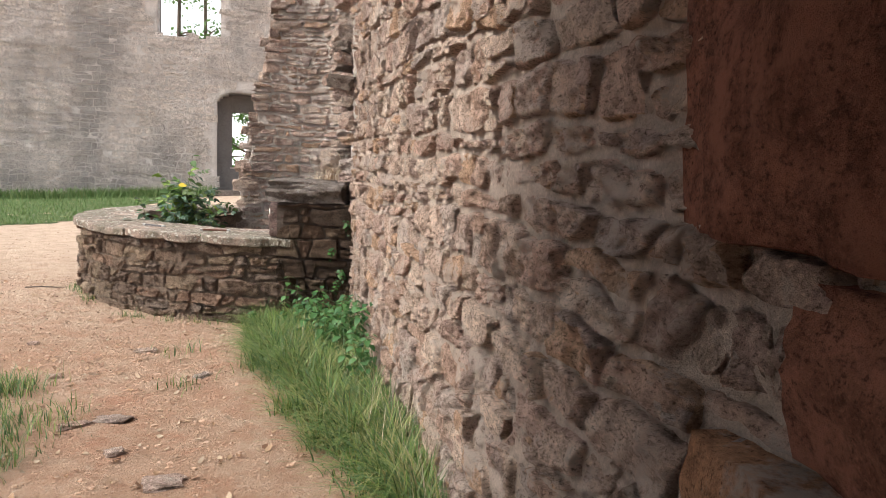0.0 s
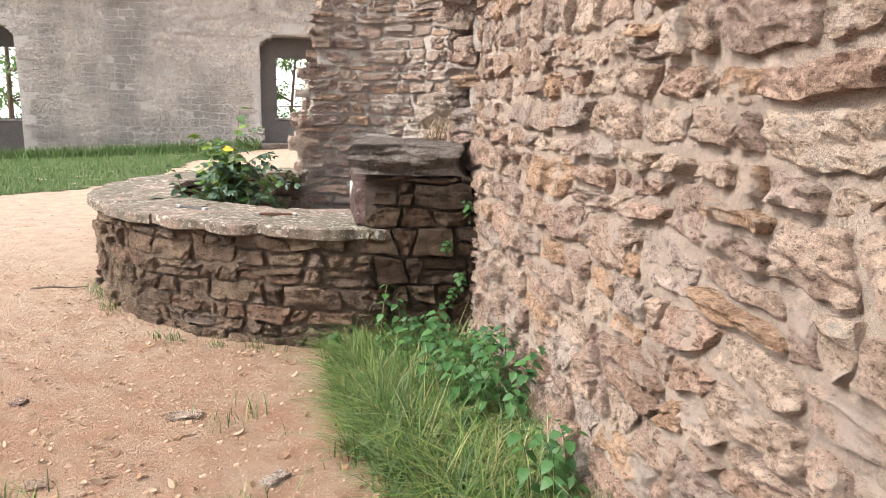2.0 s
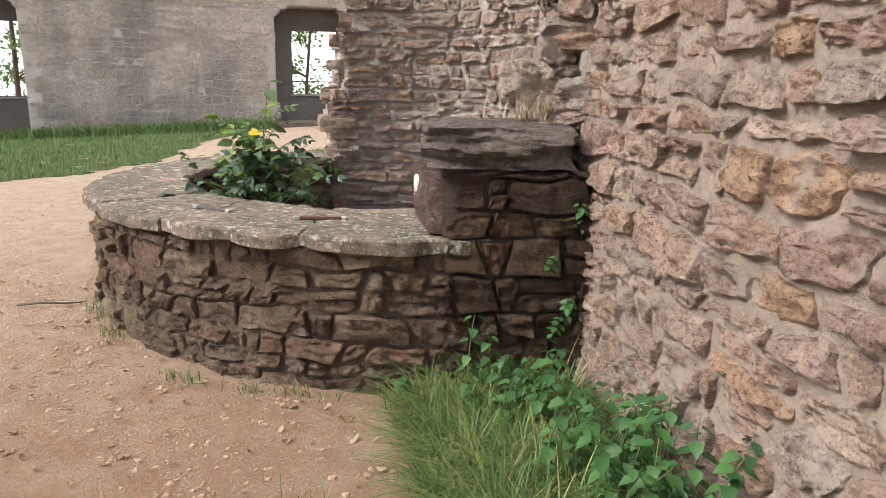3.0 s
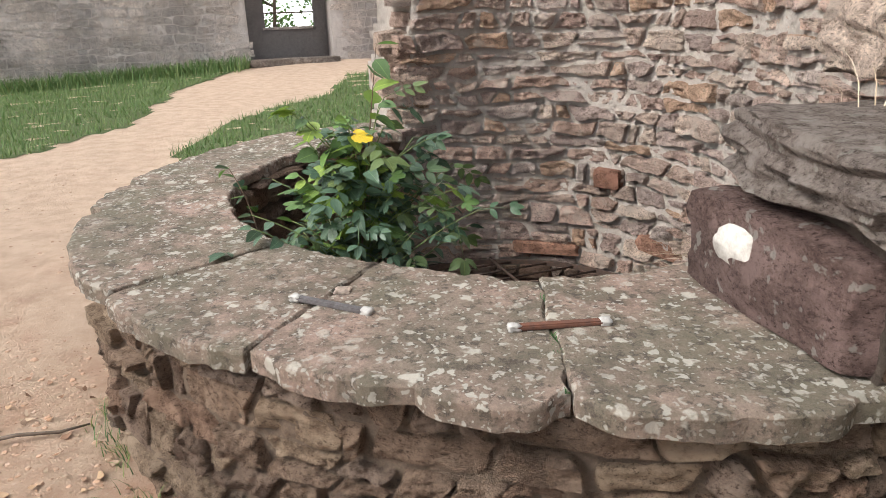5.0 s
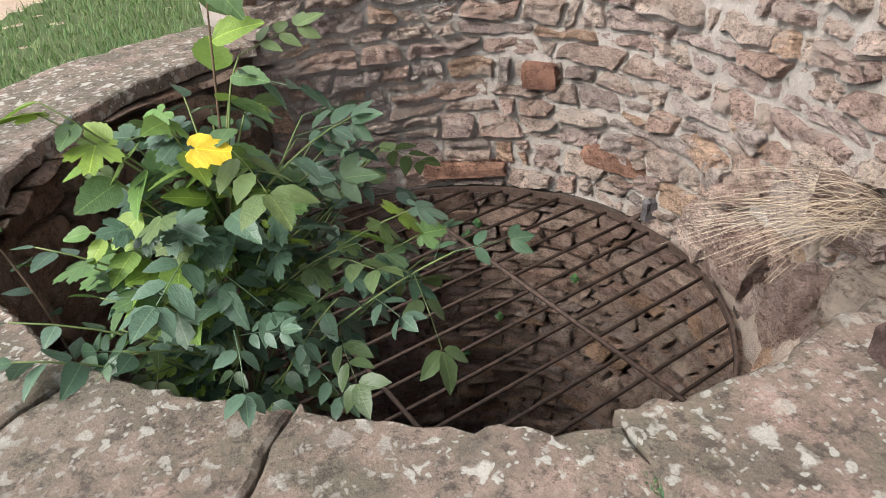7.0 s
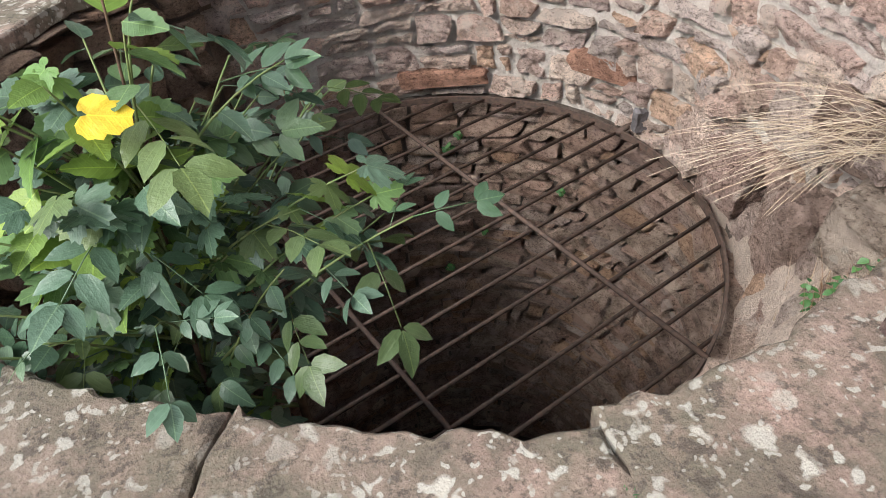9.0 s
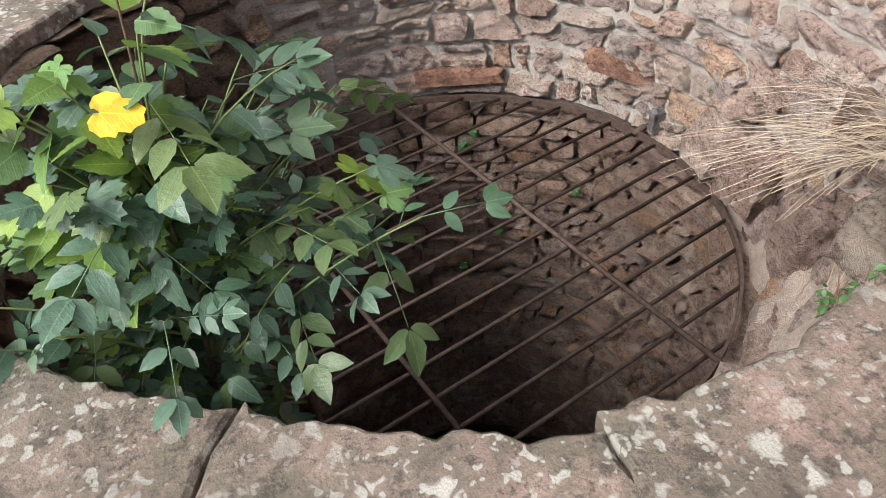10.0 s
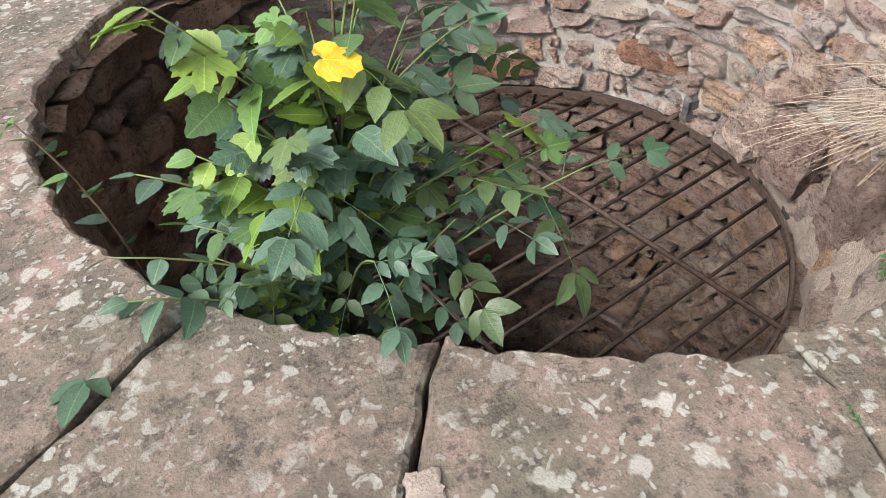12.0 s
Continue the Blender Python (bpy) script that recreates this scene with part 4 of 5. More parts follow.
# ---------------------------------------------------------------- lawns and grass
def blades(spots, height, width, seed, bend=0.5, seg=3, yaws=None, sizes=None):
    """Curved tapering blades at the places (x, y, z): verts and faces."""
    g = np.random.default_rng(seed)
    p = np.array(spots)
    n = len(p)
    yaw = g.uniform(0, 2 * np.pi, n) if yaws is None else np.array(yaws)
    h = height * g.uniform(0.45, 1.25, n)
    if sizes is not None:
        h = h * np.array(sizes)
    lean = bend * g.uniform(0.2, 1.3, n)
    w = width * g.uniform(0.6, 1.3, n)
    d = np.stack([np.cos(yaw), np.sin(yaw), 0 * yaw], 1)
    s = np.stack([-np.sin(yaw), np.cos(yaw), 0 * yaw], 1)
    levels = []
    for k in range(seg + 1):
        t = k / seg
        c = p + d * (h * lean * t ** 1.8)[:, None]
        c[:, 2] += h * (t - 0.35 * np.minimum(lean, 1.2) * t ** 2.2)
        ww = (w * (1 - t) ** 0.7)[:, None] * 0.5
        if k < seg:
            levels += [c - s * ww, c + s * ww]
        else:
            levels += [c]
    m = 2 * seg + 1
    verts = np.stack(levels, 1).reshape(-1, 3)
    faces = []
    for i in range(n):
        o = i * m
        for k in range(seg - 1):
            faces.append((o + 2 * k, o + 2 * k + 1, o + 2 * k + 3, o + 2 * k + 2))
        faces.append((o + 2 * seg - 2, o + 2 * seg - 1, o + 2 * seg))
    return verts, faces


def wall_x(y):
    return WALL_A.x + (WALL_B.x - WALL_A.x) * (y - WALL_A.y) / (WALL_B.y - WALL_A.y)


def verge_edge(y):
    """left edge of the grass strip along the wall"""
    return float(np.interp(y, [0.1, 0.7, 1.14, 2.06, 3.0, 4.07, 4.4], [0.98, 0.78, 0.54, 0.08, -0.35, -0.7, -0.75]))


spots, yaws, tall = [], [], []
tufts = 0
while tufts < 560:
    y, x = rnd.uniform(0.2, 4.3), rnd.uniform(-0.9, 1.2)
    inset = (x - verge_edge(y)) + 0.1 * noise.noise(Vector((x * 4, y * 4, 3)))
    if inset < 0.08 or x > wall_x(y) - 0.04 or (math.hypot(x - WELL_C[0], y - WELL_C[1]) < 2.15 and x < -0.3):
        continue
    tufts += 1
    lie, grow = rnd.uniform(0, 6.28), rnd.uniform(0.55, 1.25) * (0.75 if inset < 0.2 else 1.1)
    for _ in range(rnd.randint(26, 46)):
        a, r = rnd.uniform(0, 6.28), abs(rnd.gauss(0, 0.055))
        px, py = x + r * math.cos(a), y + r * math.sin(a)
        if px < wall_x(py) - 0.01:
            spots.append((px, py, ground_z(px, py) - 0.01))
            yaws.append(rnd.choice((a, a, lie)) + rnd.gauss(0, 0.5))
            tall.append(grow)
v, q = blades(spots, 0.26, 0.0085, 3, 1.35, 5, yaws, tall)
thing("grass_verge", mesh_of("grass_verge", v, q, grass_blade), "lush green grass strip at the foot of the wall", "grass", kind="stuff")


def in_left_lawn(x, y):
    edge = float(np.interp(y, [10.4, 11.4, 13.3, 14.7, 18, 24], [-7.1, -6.3, -6.0, -6.25, -6.9, -7.0]))
    return y > 10.4 and x < edge + 0.25 * noise.noise(Vector((x, y, 0)))


def in_right_lawn(x, y):
    edge = float(np.interp(y, [9.3, 10.9, 13, 16.7, 24], [-3.2, -4.55, -4.6, -3.4, -3.6]))
    return 9.0 < y and x > edge + 0.2 * noise.noise(Vector((x, y, 4))) and x < 1.5


def far_y(x):
    return FAR_O.y + (x - FAR_O.x) * FAR_D.y / FAR_D.x


for nm, test, box, n in (("lawn", in_left_lawn, (-18, -5.6, 10.2, 24), 42000), ("lawn", in_right_lawn, (-4.9, 0.5, 9.0, 20), 20000)):
    spots = []
    sheet_v, sheet_f, cell = [], [], 0.14
    nx, ny = int((box[1] - box[0]) / cell), int((box[3] - box[2]) / cell)
    for i in range(nx):
        for j in range(ny):
            x, y = box[0] + i * cell, box[2] + j * cell
            if test(x + cell / 2, y + cell / 2) and y < far_y(x) - 0.1:
                o = len(sheet_v)
                for dx, dy in ((0, 0), (cell, 0), (cell, cell), (0, cell)):
                    sheet_v.append((x + dx, y + dy, ground_z(x + dx, y + dy) + 0.006))
                sheet_f.append((o, o + 1, o + 2, o + 3))
    for _ in range(400000):
        x = rnd.uniform(box[0], box[1])
        y = box[2] + (box[3] - box[2]) * rnd.random() ** 1.4
        if test(x, y) and y < far_y(x) - 0.05:
            spots.append((x, y, ground_z(x, y)))
            if len(spots) >= n:
                break
    ob = thing(nm, mesh_of(nm, sheet_v, sheet_f, turf), "mown green courtyard lawn beside the sandy path", "lawn", kind="structure")
    v, q = blades(spots, 0.13, 0.013, 5, 0.9, 2)
    o = part("grass", mesh_of("grass", v, q, lawn_blade), ob)
    o["kind"] = "stuff"

# taller growth along the foot of the courtyard wall
spots = []
for _ in range(4200):
    x = rnd.uniform(-16, -6.6)
    y = far_y(x) - 0.15 - abs(rnd.gauss(0, 0.5))
    spots.append((x, y, ground_z(x, y)))
v, q = blades(spots, 0.42, 0.03, 15, 0.8, 3)
thing("tall_grass", mesh_of("tall_grass", v, q, lawn_blade), "taller weedy grass along the courtyard wall", "grass", kind="stuff")

# ---------------------------------------------------------------- broken masonry over the pier
broken = tagged(new("broken_masonry"), "ragged broken masonry overhanging the capstone", "masonry")
rb = random.Random(9)
ob = part("boulder", rock_mesh((0.34, 0.34, 0.24), 31.0, niche_stone, 0.24, 12), broken, "overhanging boulder")
ob.location = (0.02, 5.2, 1.52)
for k in range(90):
    h = 1.25 + 2.55 * k / 90
    y = rb.uniform(4.58, 5.35)
    sz = (rb.uniform(0.14, 0.3), rb.uniform(0.12, 0.3), rb.uniform(0.08, 0.18))
    out = 0.1 * math.sin(h * 3.1) + 0.06 - 0.12 * (h - 1.3) / 2.5
    ob = part("stone", rock_mesh(sz, 80.0 + k, niche_stone if rb.random() < 0.85 else grey_stone, 0.26, 6), broken)
    ob.location = (0.24 - out - rb.uniform(0, 0.08), y, h)
    ob.rotation_euler = (rb.uniform(-0.3, 0.3), rb.uniform(-0.3, 0.3), rb.uniform(-0.6, 0.6))
# stones behind the pier
for place, size in (((0.12, 5.2, 0.45), (0.4, 0.3, 0.5)), ((0.0, 5.12, 0.95), (0.5, 0.3, 0.22)), ((0.1, 5.3, 1.2), (0.36, 0.34, 0.2))):
    ob = part("stone", rock_mesh(size, place[1] * 9, wall_stone, 0.18, 4), broken)
    ob.location, ob.rotation_euler = place, (0, rb.uniform(-0.15, 0.15), rb.uniform(-0.3, 0.3))

lime_v = [(0, 0.0, 0)]
for k in range(28):
    a = 2 * math.pi * k / 28
    r = 0.06 * (1 + 0.3 * noise.noise(Vector((math.cos(a) * 1.4, math.sin(a) * 1.4, 5))) + 0.08 * noise.noise(Vector((math.cos(a) * 4, math.sin(a) * 4, 2))))
    lime_v.append((0.0, r * 1.55 * math.cos(a), r * 1.0 * math.sin(a)))
lime_v += [(x + 0.012, y * 1.04, z * 1.04) for x, y, z in lime_v[1:]]
lime_v[0] = (-0.004, 0, 0)
lime_f = [(0, 1 + (k + 1) % 28, 1 + k) for k in range(28)] + [(1 + k, 1 + (k + 1) % 28, 29 + (k + 1) % 28, 29 + k) for k in range(28)]
patch = part("lime_patch", mesh_of("lime_patch", lime_v, lime_f, lime), block, "flat white lime patch")
patch.location = (-0.172, 0.1, 0.03)

# ---------------------------------------------------------------- leaves
def leaf_mesh(name, length, width, material, tooth=0.12, fold=0.25, droop=0.3, n=7, lobes=0):
    """A leaf along +x from its stalk: folded at the midrib, curved down, toothed or lobed at the edge."""
    v, q = [], []
    for k in range(n + 1):
        t = k / n
        w = width * 0.5 * math.sin(math.pi * min(1, t ** 0.75)) ** 0.8 * (1 - 0.25 * t)
        if lobes:
            w *= 0.65 + 0.55 * abs(math.sin(t * math.pi * lobes))
        if 0 < k < n:
            w *= 1 + (tooth if k % 2 else -tooth)
        x, z = length * t, -droop * length * t * t
        v += [(x, 0, z), (x + 0.04 * length * (k % 2), w, z + fold * w), (x + 0.04 * length * (k % 2), -w, z + fold * w)]
        if k:
            o = 3 * (k - 1)
            q += [(o, o + 3, o + 4, o + 1), (o, o + 2, o + 5, o + 3)]
    return mesh_of(name, v, q, material)


def palm_mesh(name, size, material, lobes=5, depth=0.42, tooth=0.06, cup=0.12, droop=0.25):
    """A lobed leaf, its lobes spread round the end of the stalk, veins pressed in."""
    v, q = [(0.0, 0.0, 0.0)], []
    n = lobes * 8
    for k in range(n + 1):
        a = radians(-148 + 296 * k / n)
        wave = abs(math.cos((k / n * lobes) * math.pi + math.pi / 2))
        r = size * (0.42 + 0.22 * math.cos(a)) * (1 - depth + depth * wave ** 0.7) * (1 + (tooth if k % 2 else -tooth)) * 1.5
        x, y = r * math.cos(a), r * math.sin(a)
        v.append((x, y, cup * size * wave * 0.35 - droop * (x * x + y * y) / size))
        m = 0.5
        v.append((x * m, y * m, cup * size * (0.3 - 0.4 * wave) - droop * (x * x + y * y) * m * m / size))
        if k:
            o = 2 * k - 1
            q += [(0, o + 1, o + 3), (o + 1, o, o + 2, o + 3)]
    return mesh_of(name, v, q, material)


def spray_mesh(name, length, pairs, material, droop=0.25, slim=0.48):
    """A feathered leaf: leaflets in pairs along one stalk, and one at its end."""
    pieces = []
    r = random.Random(int(length * 1000) + pairs)
    at = lambda t: Vector((length * t, 0, -droop * length * t * t))
    pieces.append(tube([at(0), at(0.4), at(0.75)], [0.0016, 0.0013, 0.0009], 4))
    spots = [(0.28 + 0.47 * k / max(1, pairs - 1), sgn) for k in range(pairs) for sgn in (-1, 1)] + [(0.75, 0)]
    for t, sgn in spots:
        ln = length * (0.36 if sgn else 0.42) * r.uniform(0.85, 1.1)
        m = Matrix.Translation(at(t)) @ Euler((r.uniform(-0.4, 0.4), r.uniform(-0.05, 0.45), sgn * r.uniform(0.75, 1.1))).to_matrix().to_4x4()
        v, q = [], []
        for i in range(8):
            s = i / 7
            w = ln * slim * 0.5 * math.sin(math.pi * min(1, s ** 0.8)) ** 0.85 * (1 + (0.06 if i % 2 else -0.06))
            x, z = ln * (0.06 + 0.94 * s), -0.2 * ln * s * s
            v += [m @ Vector((x, 0, z)), m @ Vector((x, w, z + 0.22 * w)), m @ Vector((x, -w, z + 0.22 * w))]
            if i:
                o = 3 * (i - 1)
                q += [(o, o + 3, o + 4, o + 1), (o, o + 2, o + 5, o + 3)]
        pieces.append((v, q))
    return mesh_of(name, *merged(pieces), material)


rl = random.Random(3)
BROAD = [leaf_mesh("leaf", 0.085, 0.056, bush_leaf, 0.03, 0.18, d, 12) for d in (0.1, 0.3, 0.5)]
OVAL = [leaf_mesh("leaf", 0.058, 0.046, bush_leaf, 0.045, 0.1, d, 12) for d in (0.05, 0.2)]
LEAFLET = [spray_mesh("leaf", ln, n, bush_leaf, d) for ln, n, d in ((0.21, 3, 0.2), (0.25, 3, 0.35), (0.19, 2, 0.3), (0.23, 2, 0.15))]
LOBED = [palm_mesh("leaf", sz, mt, 5, dp) for sz, mt, dp in ((0.075, bush_leaf, 0.4), (0.07, young_leaf, 0.45), (0.085, young_leaf, 0.38), (0.08, bush_leaf, 0.42))]
YOUNG = [leaf_mesh("leaf", 0.1, 0.075, young_leaf, 0.05, 0.15, d, 12) for d in (0.1, 0.3)]
GOLD = [palm_mesh("leaf", 0.068, yellow_leaf, 3, 0.22, 0.04, 0.25, 0.3)]


def put_leaf(parent, meshes, at, heading, tilt, roll=0.0, size=1.0):
    ob = part("leaf", rl.choice(meshes), parent)
    ob.matrix_local = Matrix.Translation(at) @ Euler((roll, tilt, heading)).to_matrix().to_4x4() @ Matrix.Scale(size, 4)
    return ob


def bezier(points, n):
    pts = [Vector(p) for p in points]
    out = []
    for k in range(n + 1):
        t = k / n
        w = list(pts)
        while len(w) > 1:
            w = [a.lerp(b, t) for a, b in zip(w, w[1:])]
        out.append(w[0])
    return out


def stem(parent, points, r0, r1, material, n=10, name="stem"):
    line = bezier(points, n)
    part(name, mesh_of(name, *tube(line, [r0 + (r1 - r0) * k / n for k in range(n + 1)], 6), material), parent)
    return line


def leafy(parent, line, meshes, count, start=0.3, size=1.0, spread=0.9):
    """Leaves in turn on both sides of a branch, with one at its tip."""
    n = len(line) - 1
    for k in range(count):
        t = start + (1 - start) * k / max(1, count - 1)
        i = min(int(t * n), n - 1)
        p = line[i].lerp(line[i + 1], t * n - i)
        d = line[i + 1] - line[i]
        head = math.atan2(d.y, d.x) + (0 if k == count - 1 else (spread if k % 2 else -spread) * rl.uniform(0.7, 1.5))
        put_leaf(parent, meshes, p, head, rl.uniform(-0.5, 0.6), rl.uniform(-0.8, 0.8), size * rl.uniform(0.55, 1.1))


bush = tagged(new("bush"), "leafy green sapling with one yellow leaf growing out of the well", "shrub")
main = stem(bush, [(-1.8, 5.62, -0.31), (-1.82, 5.6, 0.1), (-1.76, 5.64, 0.6), (-1.7, 5.67, 1.05), (-1.64, 5.7, 1.5)], 0.011, 0.0012, twig_bark, 16)
second = stem(bush, [(-1.6, 5.66, -0.31), (-1.6, 5.68, 0.1), (-1.58, 5.68, 0.5)], 0.015, 0.012, twig_bark, 6)
third = stem(bush, [(-1.9, 5.68, -0.31), (-1.95, 5.66, 0.2), (-1.8, 5.6, 0.62)], 0.01, 0.006, twig_bark, 8)
BRANCHES = [((-1.27, 5.5, 0.9), LEAFLET, 17), ((-1.36, 5.86, 1.0), LEAFLET, 13), ((-1.4, 6.02, 0.88), OVAL, 14), ((-2.13, 5.48, 0.86), BROAD, 12),
            ((-1.98, 5.58, 0.98), LOBED, 7), ((-2.0, 5.78, 0.74), BROAD, 9), ((-1.52, 5.56, 0.8), BROAD, 11), ((-1.7, 5.5, 0.6), BROAD, 10),
            ((-1.52, 5.82, 1.12), LEAFLET, 11), ((-2.2, 5.52, 0.78), LEAFLET, 13), ((-1.95, 5.5, 0.82), LEAFLET, 11),
            ((-1.85, 5.56, 0.35), LOBED, 6), ((-1.84, 5.6, 1.02), YOUNG, 6), ((-1.3, 5.68, 0.78), BROAD, 8),
            ((-2.05, 5.66, 0.5), BROAD, 8), ((-1.86, 5.5, 0.62), BROAD, 9)]
for tip, kind, count in BRANCHES:
    tip = Vector(tip)
    i = max(3, min(13, int(16 * (tip.z - 0.02) / 1.8)))
    foot = main[i] if tip.z > 0.5 else second[4]
    line = stem(bush, [foot, foot.lerp(tip, 0.5) + Vector((0, 0, 0.09)), tip], 0.0042, 0.0018, green_stem, 8, "branch")
    leafy(bush, line, kind, (count + 1) // 2 if kind is LEAFLET else count, 0.3)
rx = random.Random(31)
for k in range(96):
    tip = Vector((rx.gauss(-1.7, 0.2), rx.gauss(5.66, 0.12), rx.uniform(0.35, 1.16)))
    if 50 < k < 62:
        tip = Vector((rx.uniform(-1.95, -1.5), rx.uniform(5.55, 5.85), rx.uniform(0.95, 1.32)))
    elif 34 < k < 62:
        tip = Vector((rx.uniform(-1.62, -1.3), rx.uniform(5.55, 5.95), rx.uniform(0.7, 1.1)))
    if tip.z < 0.82 and tip.x > -1.68:
        tip.x -= 0.24
    foot = main[max(3, min(13, int(16 * (tip.z + 0.1) / 1.8)))]
    line = stem(bush, [foot, foot.lerp(tip, 0.5) + Vector((0, 0, 0.07)), tip], 0.0036, 0.0016, green_stem, 6, "branch")
    kind = rx.choice((BROAD, LEAFLET, LEAFLET, OVAL, BROAD, OVAL, LEAFLET, LOBED))
    if tip.x < -1.72 and rx.random() < 0.4:
        kind = rx.choice((LOBED, LOBED, YOUNG))
    leafy(bush, line, kind, rx.randint(3, 4) if kind is LEAFLET else rx.randint(5, 9), 0.25)
for k in range(13):
    tip = Vector((rx.uniform(-1.98, -1.6), rx.uniform(5.5, 5.75), rx.uniform(0.9, 1.3)))
    foot = main[max(3, min(13, int(16 * (tip.z + 0.05) / 1.8)))]
    line = stem(bush, [foot, foot.lerp(tip, 0.5) + Vector((0, 0, 0.05)), tip], 0.0032, 0.0016, green_stem, 6, "branch")
    leafy(bush, line, rx.choice((LOBED, LOBED, YOUNG)), rx.randint(4, 6), 0.3, 1.0)
leafy(bush, main[9:], YOUNG, 14, 0.1, 1.15)
leafy(bush, main[7:13], BROAD, 8, 0.1, 1.0)
put_leaf(bush, GOLD, (-1.72, 5.55, 1.19), -0.1, 0.1, 0.4, 0.95)
for p in ((-2.04, 5.5, 0.62), (-2.0, 5.52, 0.52), (-1.98, 5.56, 0.46), (-1.86, 5.62, 0.2)):
    put_leaf(bush, GOLD, p, rl.uniform(-2, 0), rl.uniform(0, 0.6), rl.uniform(-0.6, 0.6), 0.6)

sprig = tagged(new("sprig"), "thin green sprig leaning over the slab edge", "plant")
line = stem(sprig, [(-2.2, 5.86, 0.36), (-2.2, 5.88, 0.62), (-2.22, 5.92, 0.8), (-2.34, 5.98, 0.98)], 0.004, 0.002, twig_bark, 8)
leafy(sprig, line, OVAL, 8, 0.25, 1.25)
leafy(sprig, line[5:], YOUNG, 5, 0.2, 0.9)


# ---------------------------------------------------------------- weeds
def nettle(height, seed):
    r = random.Random(seed)
    ob = tagged(new("nettle"), "leafy green nettle in the grass beside the pier", "weed", "nettles at the wall foot")
    bend = Vector((r.uniform(-0.12, 0.12), r.uniform(-0.16, 0.04), 0))
    line = bezier([(0, 0, -0.02), Vector((0, 0, height * 0.6)), bend + Vector((0, 0, height))], 8)
    part("stem", mesh_of("stem", *tube(line, [0.004 - 0.0003 * k for k in range(9)], 5), green_stem), ob)
    pieces = []
    for k in range(1, 9):
        ln = (0.036 + 0.028 * math.sin(k / 9 * math.pi)) * r.uniform(0.85, 1.2)
        for s in (0, 1):
            m = Matrix.Translation(line[k]) @ Euler((r.uniform(-.3, .3), r.uniform(0.0, 0.5), k * 1.57 + s * math.pi + r.uniform(-.3, .3))).to_matrix().to_4x4()
            v, q = [], []
            for i in range(6):
                t = i / 5
                w = ln * 0.36 * math.sin(math.pi * min(1, t ** 0.6)) ** 0.9 * (1 + (0.13 if i % 2 else -0.1))
                x, z = ln * t + 0.012, -0.25 * ln * t * t
                v += [m @ Vector((x, 0, z)), m @ Vector((x, w, z + 0.2 * w)), m @ Vector((x, -w, z + 0.2 * w))]
                if i:
                    o = 3 * (i - 1)
                    q += [(o, o + 3, o + 4, o + 1), (o, o + 2, o + 5, o + 3)]
            pieces.append((v, q))
    o = part("foliage", mesh_of("foliage", *merged(pieces), nettle_leaf), ob)
    o["kind"] = "stuff"
    return ob


rw = random.Random(14)
kinds = [nettle(h, 60 + n) for n, h in enumerate((0.26, 0.34, 0.42, 0.5, 0.2))]
first = {}
count = 0
while count < 62:
    y = rw.uniform(2.2, 4.25)
    x = wall_x(y) - abs(rw.gauss(0.0, 0.16)) - 0.05 - (0.25 * rw.random() if y > 3.7 else 0) - (0.3 * rw.random() if y > 4.0 else 0)
    if x < -0.72 or (y < 3.0 and rw.random() < 0.6):
        continue
    k = rw.randrange(5)
    m = pose(x, y, ground_z(x, y), 0, 0, rw.uniform(0, 360))
    if k not in first:
        kinds[k].matrix_world = m
        first[k] = True
    else:
        copy_thing(kinds[k], m)
    count += 1
for k in range(5):
    if k not in first:
        kinds[k].matrix_world = pose(0.2, 4.0 - 0.1 * k, 0.0)
# small weeds rooted in the joints of the pier
for x, y, zz in ((0.06, 4.33, 0.62), (0.2, 4.34, 0.42), (0.12, 4.34, 0.3), (0.24, 4.36, 0.86), (-0.1, 4.33, 0.12), (-0.62, 4.25, 0.02)):
    ob = copy_thing(kinds[4], pose(x, y, zz, rw.uniform(10, 30), 0, rw.uniform(-60, 60)) @ Matrix.Scale(0.42 if y > 5 else 0.7, 4))
    ob["label"] = "small green weed rooted in a stone joint"
    ob["group"] = "weeds in the joints"


def tuft(name, spots, height, width, bend, material, label, category, seed, seg=3):
    v, q = blades(spots, height, width, seed, bend, seg)
    return thing(name, mesh_of(name, v, q, material), label, category, kind="stuff")


# ferns in the joints of the shaft
for x, y, zz, sc in ((-0.6, 7.9, -0.6, 0.55), (-0.56, 7.9, -0.52, 0.45), (-0.06, 7.5, -0.8, 0.45), (-0.44, 7.82, -1.25, 0.5), (-0.69, 7.92, -1.6, 0.45)):
    ob = copy_thing(kinds[4], pose(x, y, zz, rw.uniform(30, 60), 0, rw.uniform(-40, 40)) @ Matrix.Scale(sc, 4))
    ob["label"] = "small green weed rooted in the shaft wall"
    ob["group"] = "weeds in the joints"
# growth among the stones beside the shaft
for x, y, zz, sc in ((0.0, 5.64, 0.0, 0.5), (0.08, 5.68, 0.0, 0.6), (-0.06, 5.6, 0.0, 0.5), (0.1, 5.6, 0.0, 0.6), (0.02, 5.56, 0.0, 0.5), (-0.04, 5.68, 0.0, 0.45), (-0.12, 5.56, 0.0, 0.45)):
    ob = copy_thing(kinds[rw.choice((0, 4))], pose(x, y, foot_z(x, y) + zz, rw.uniform(-15, 15), rw.uniform(-15, 15), rw.uniform(0, 360)) @ Matrix.Scale(sc, 4))
    ob["label"] = "small green weed among the stones beside the shaft"
    ob["group"] = "weeds in the joints"
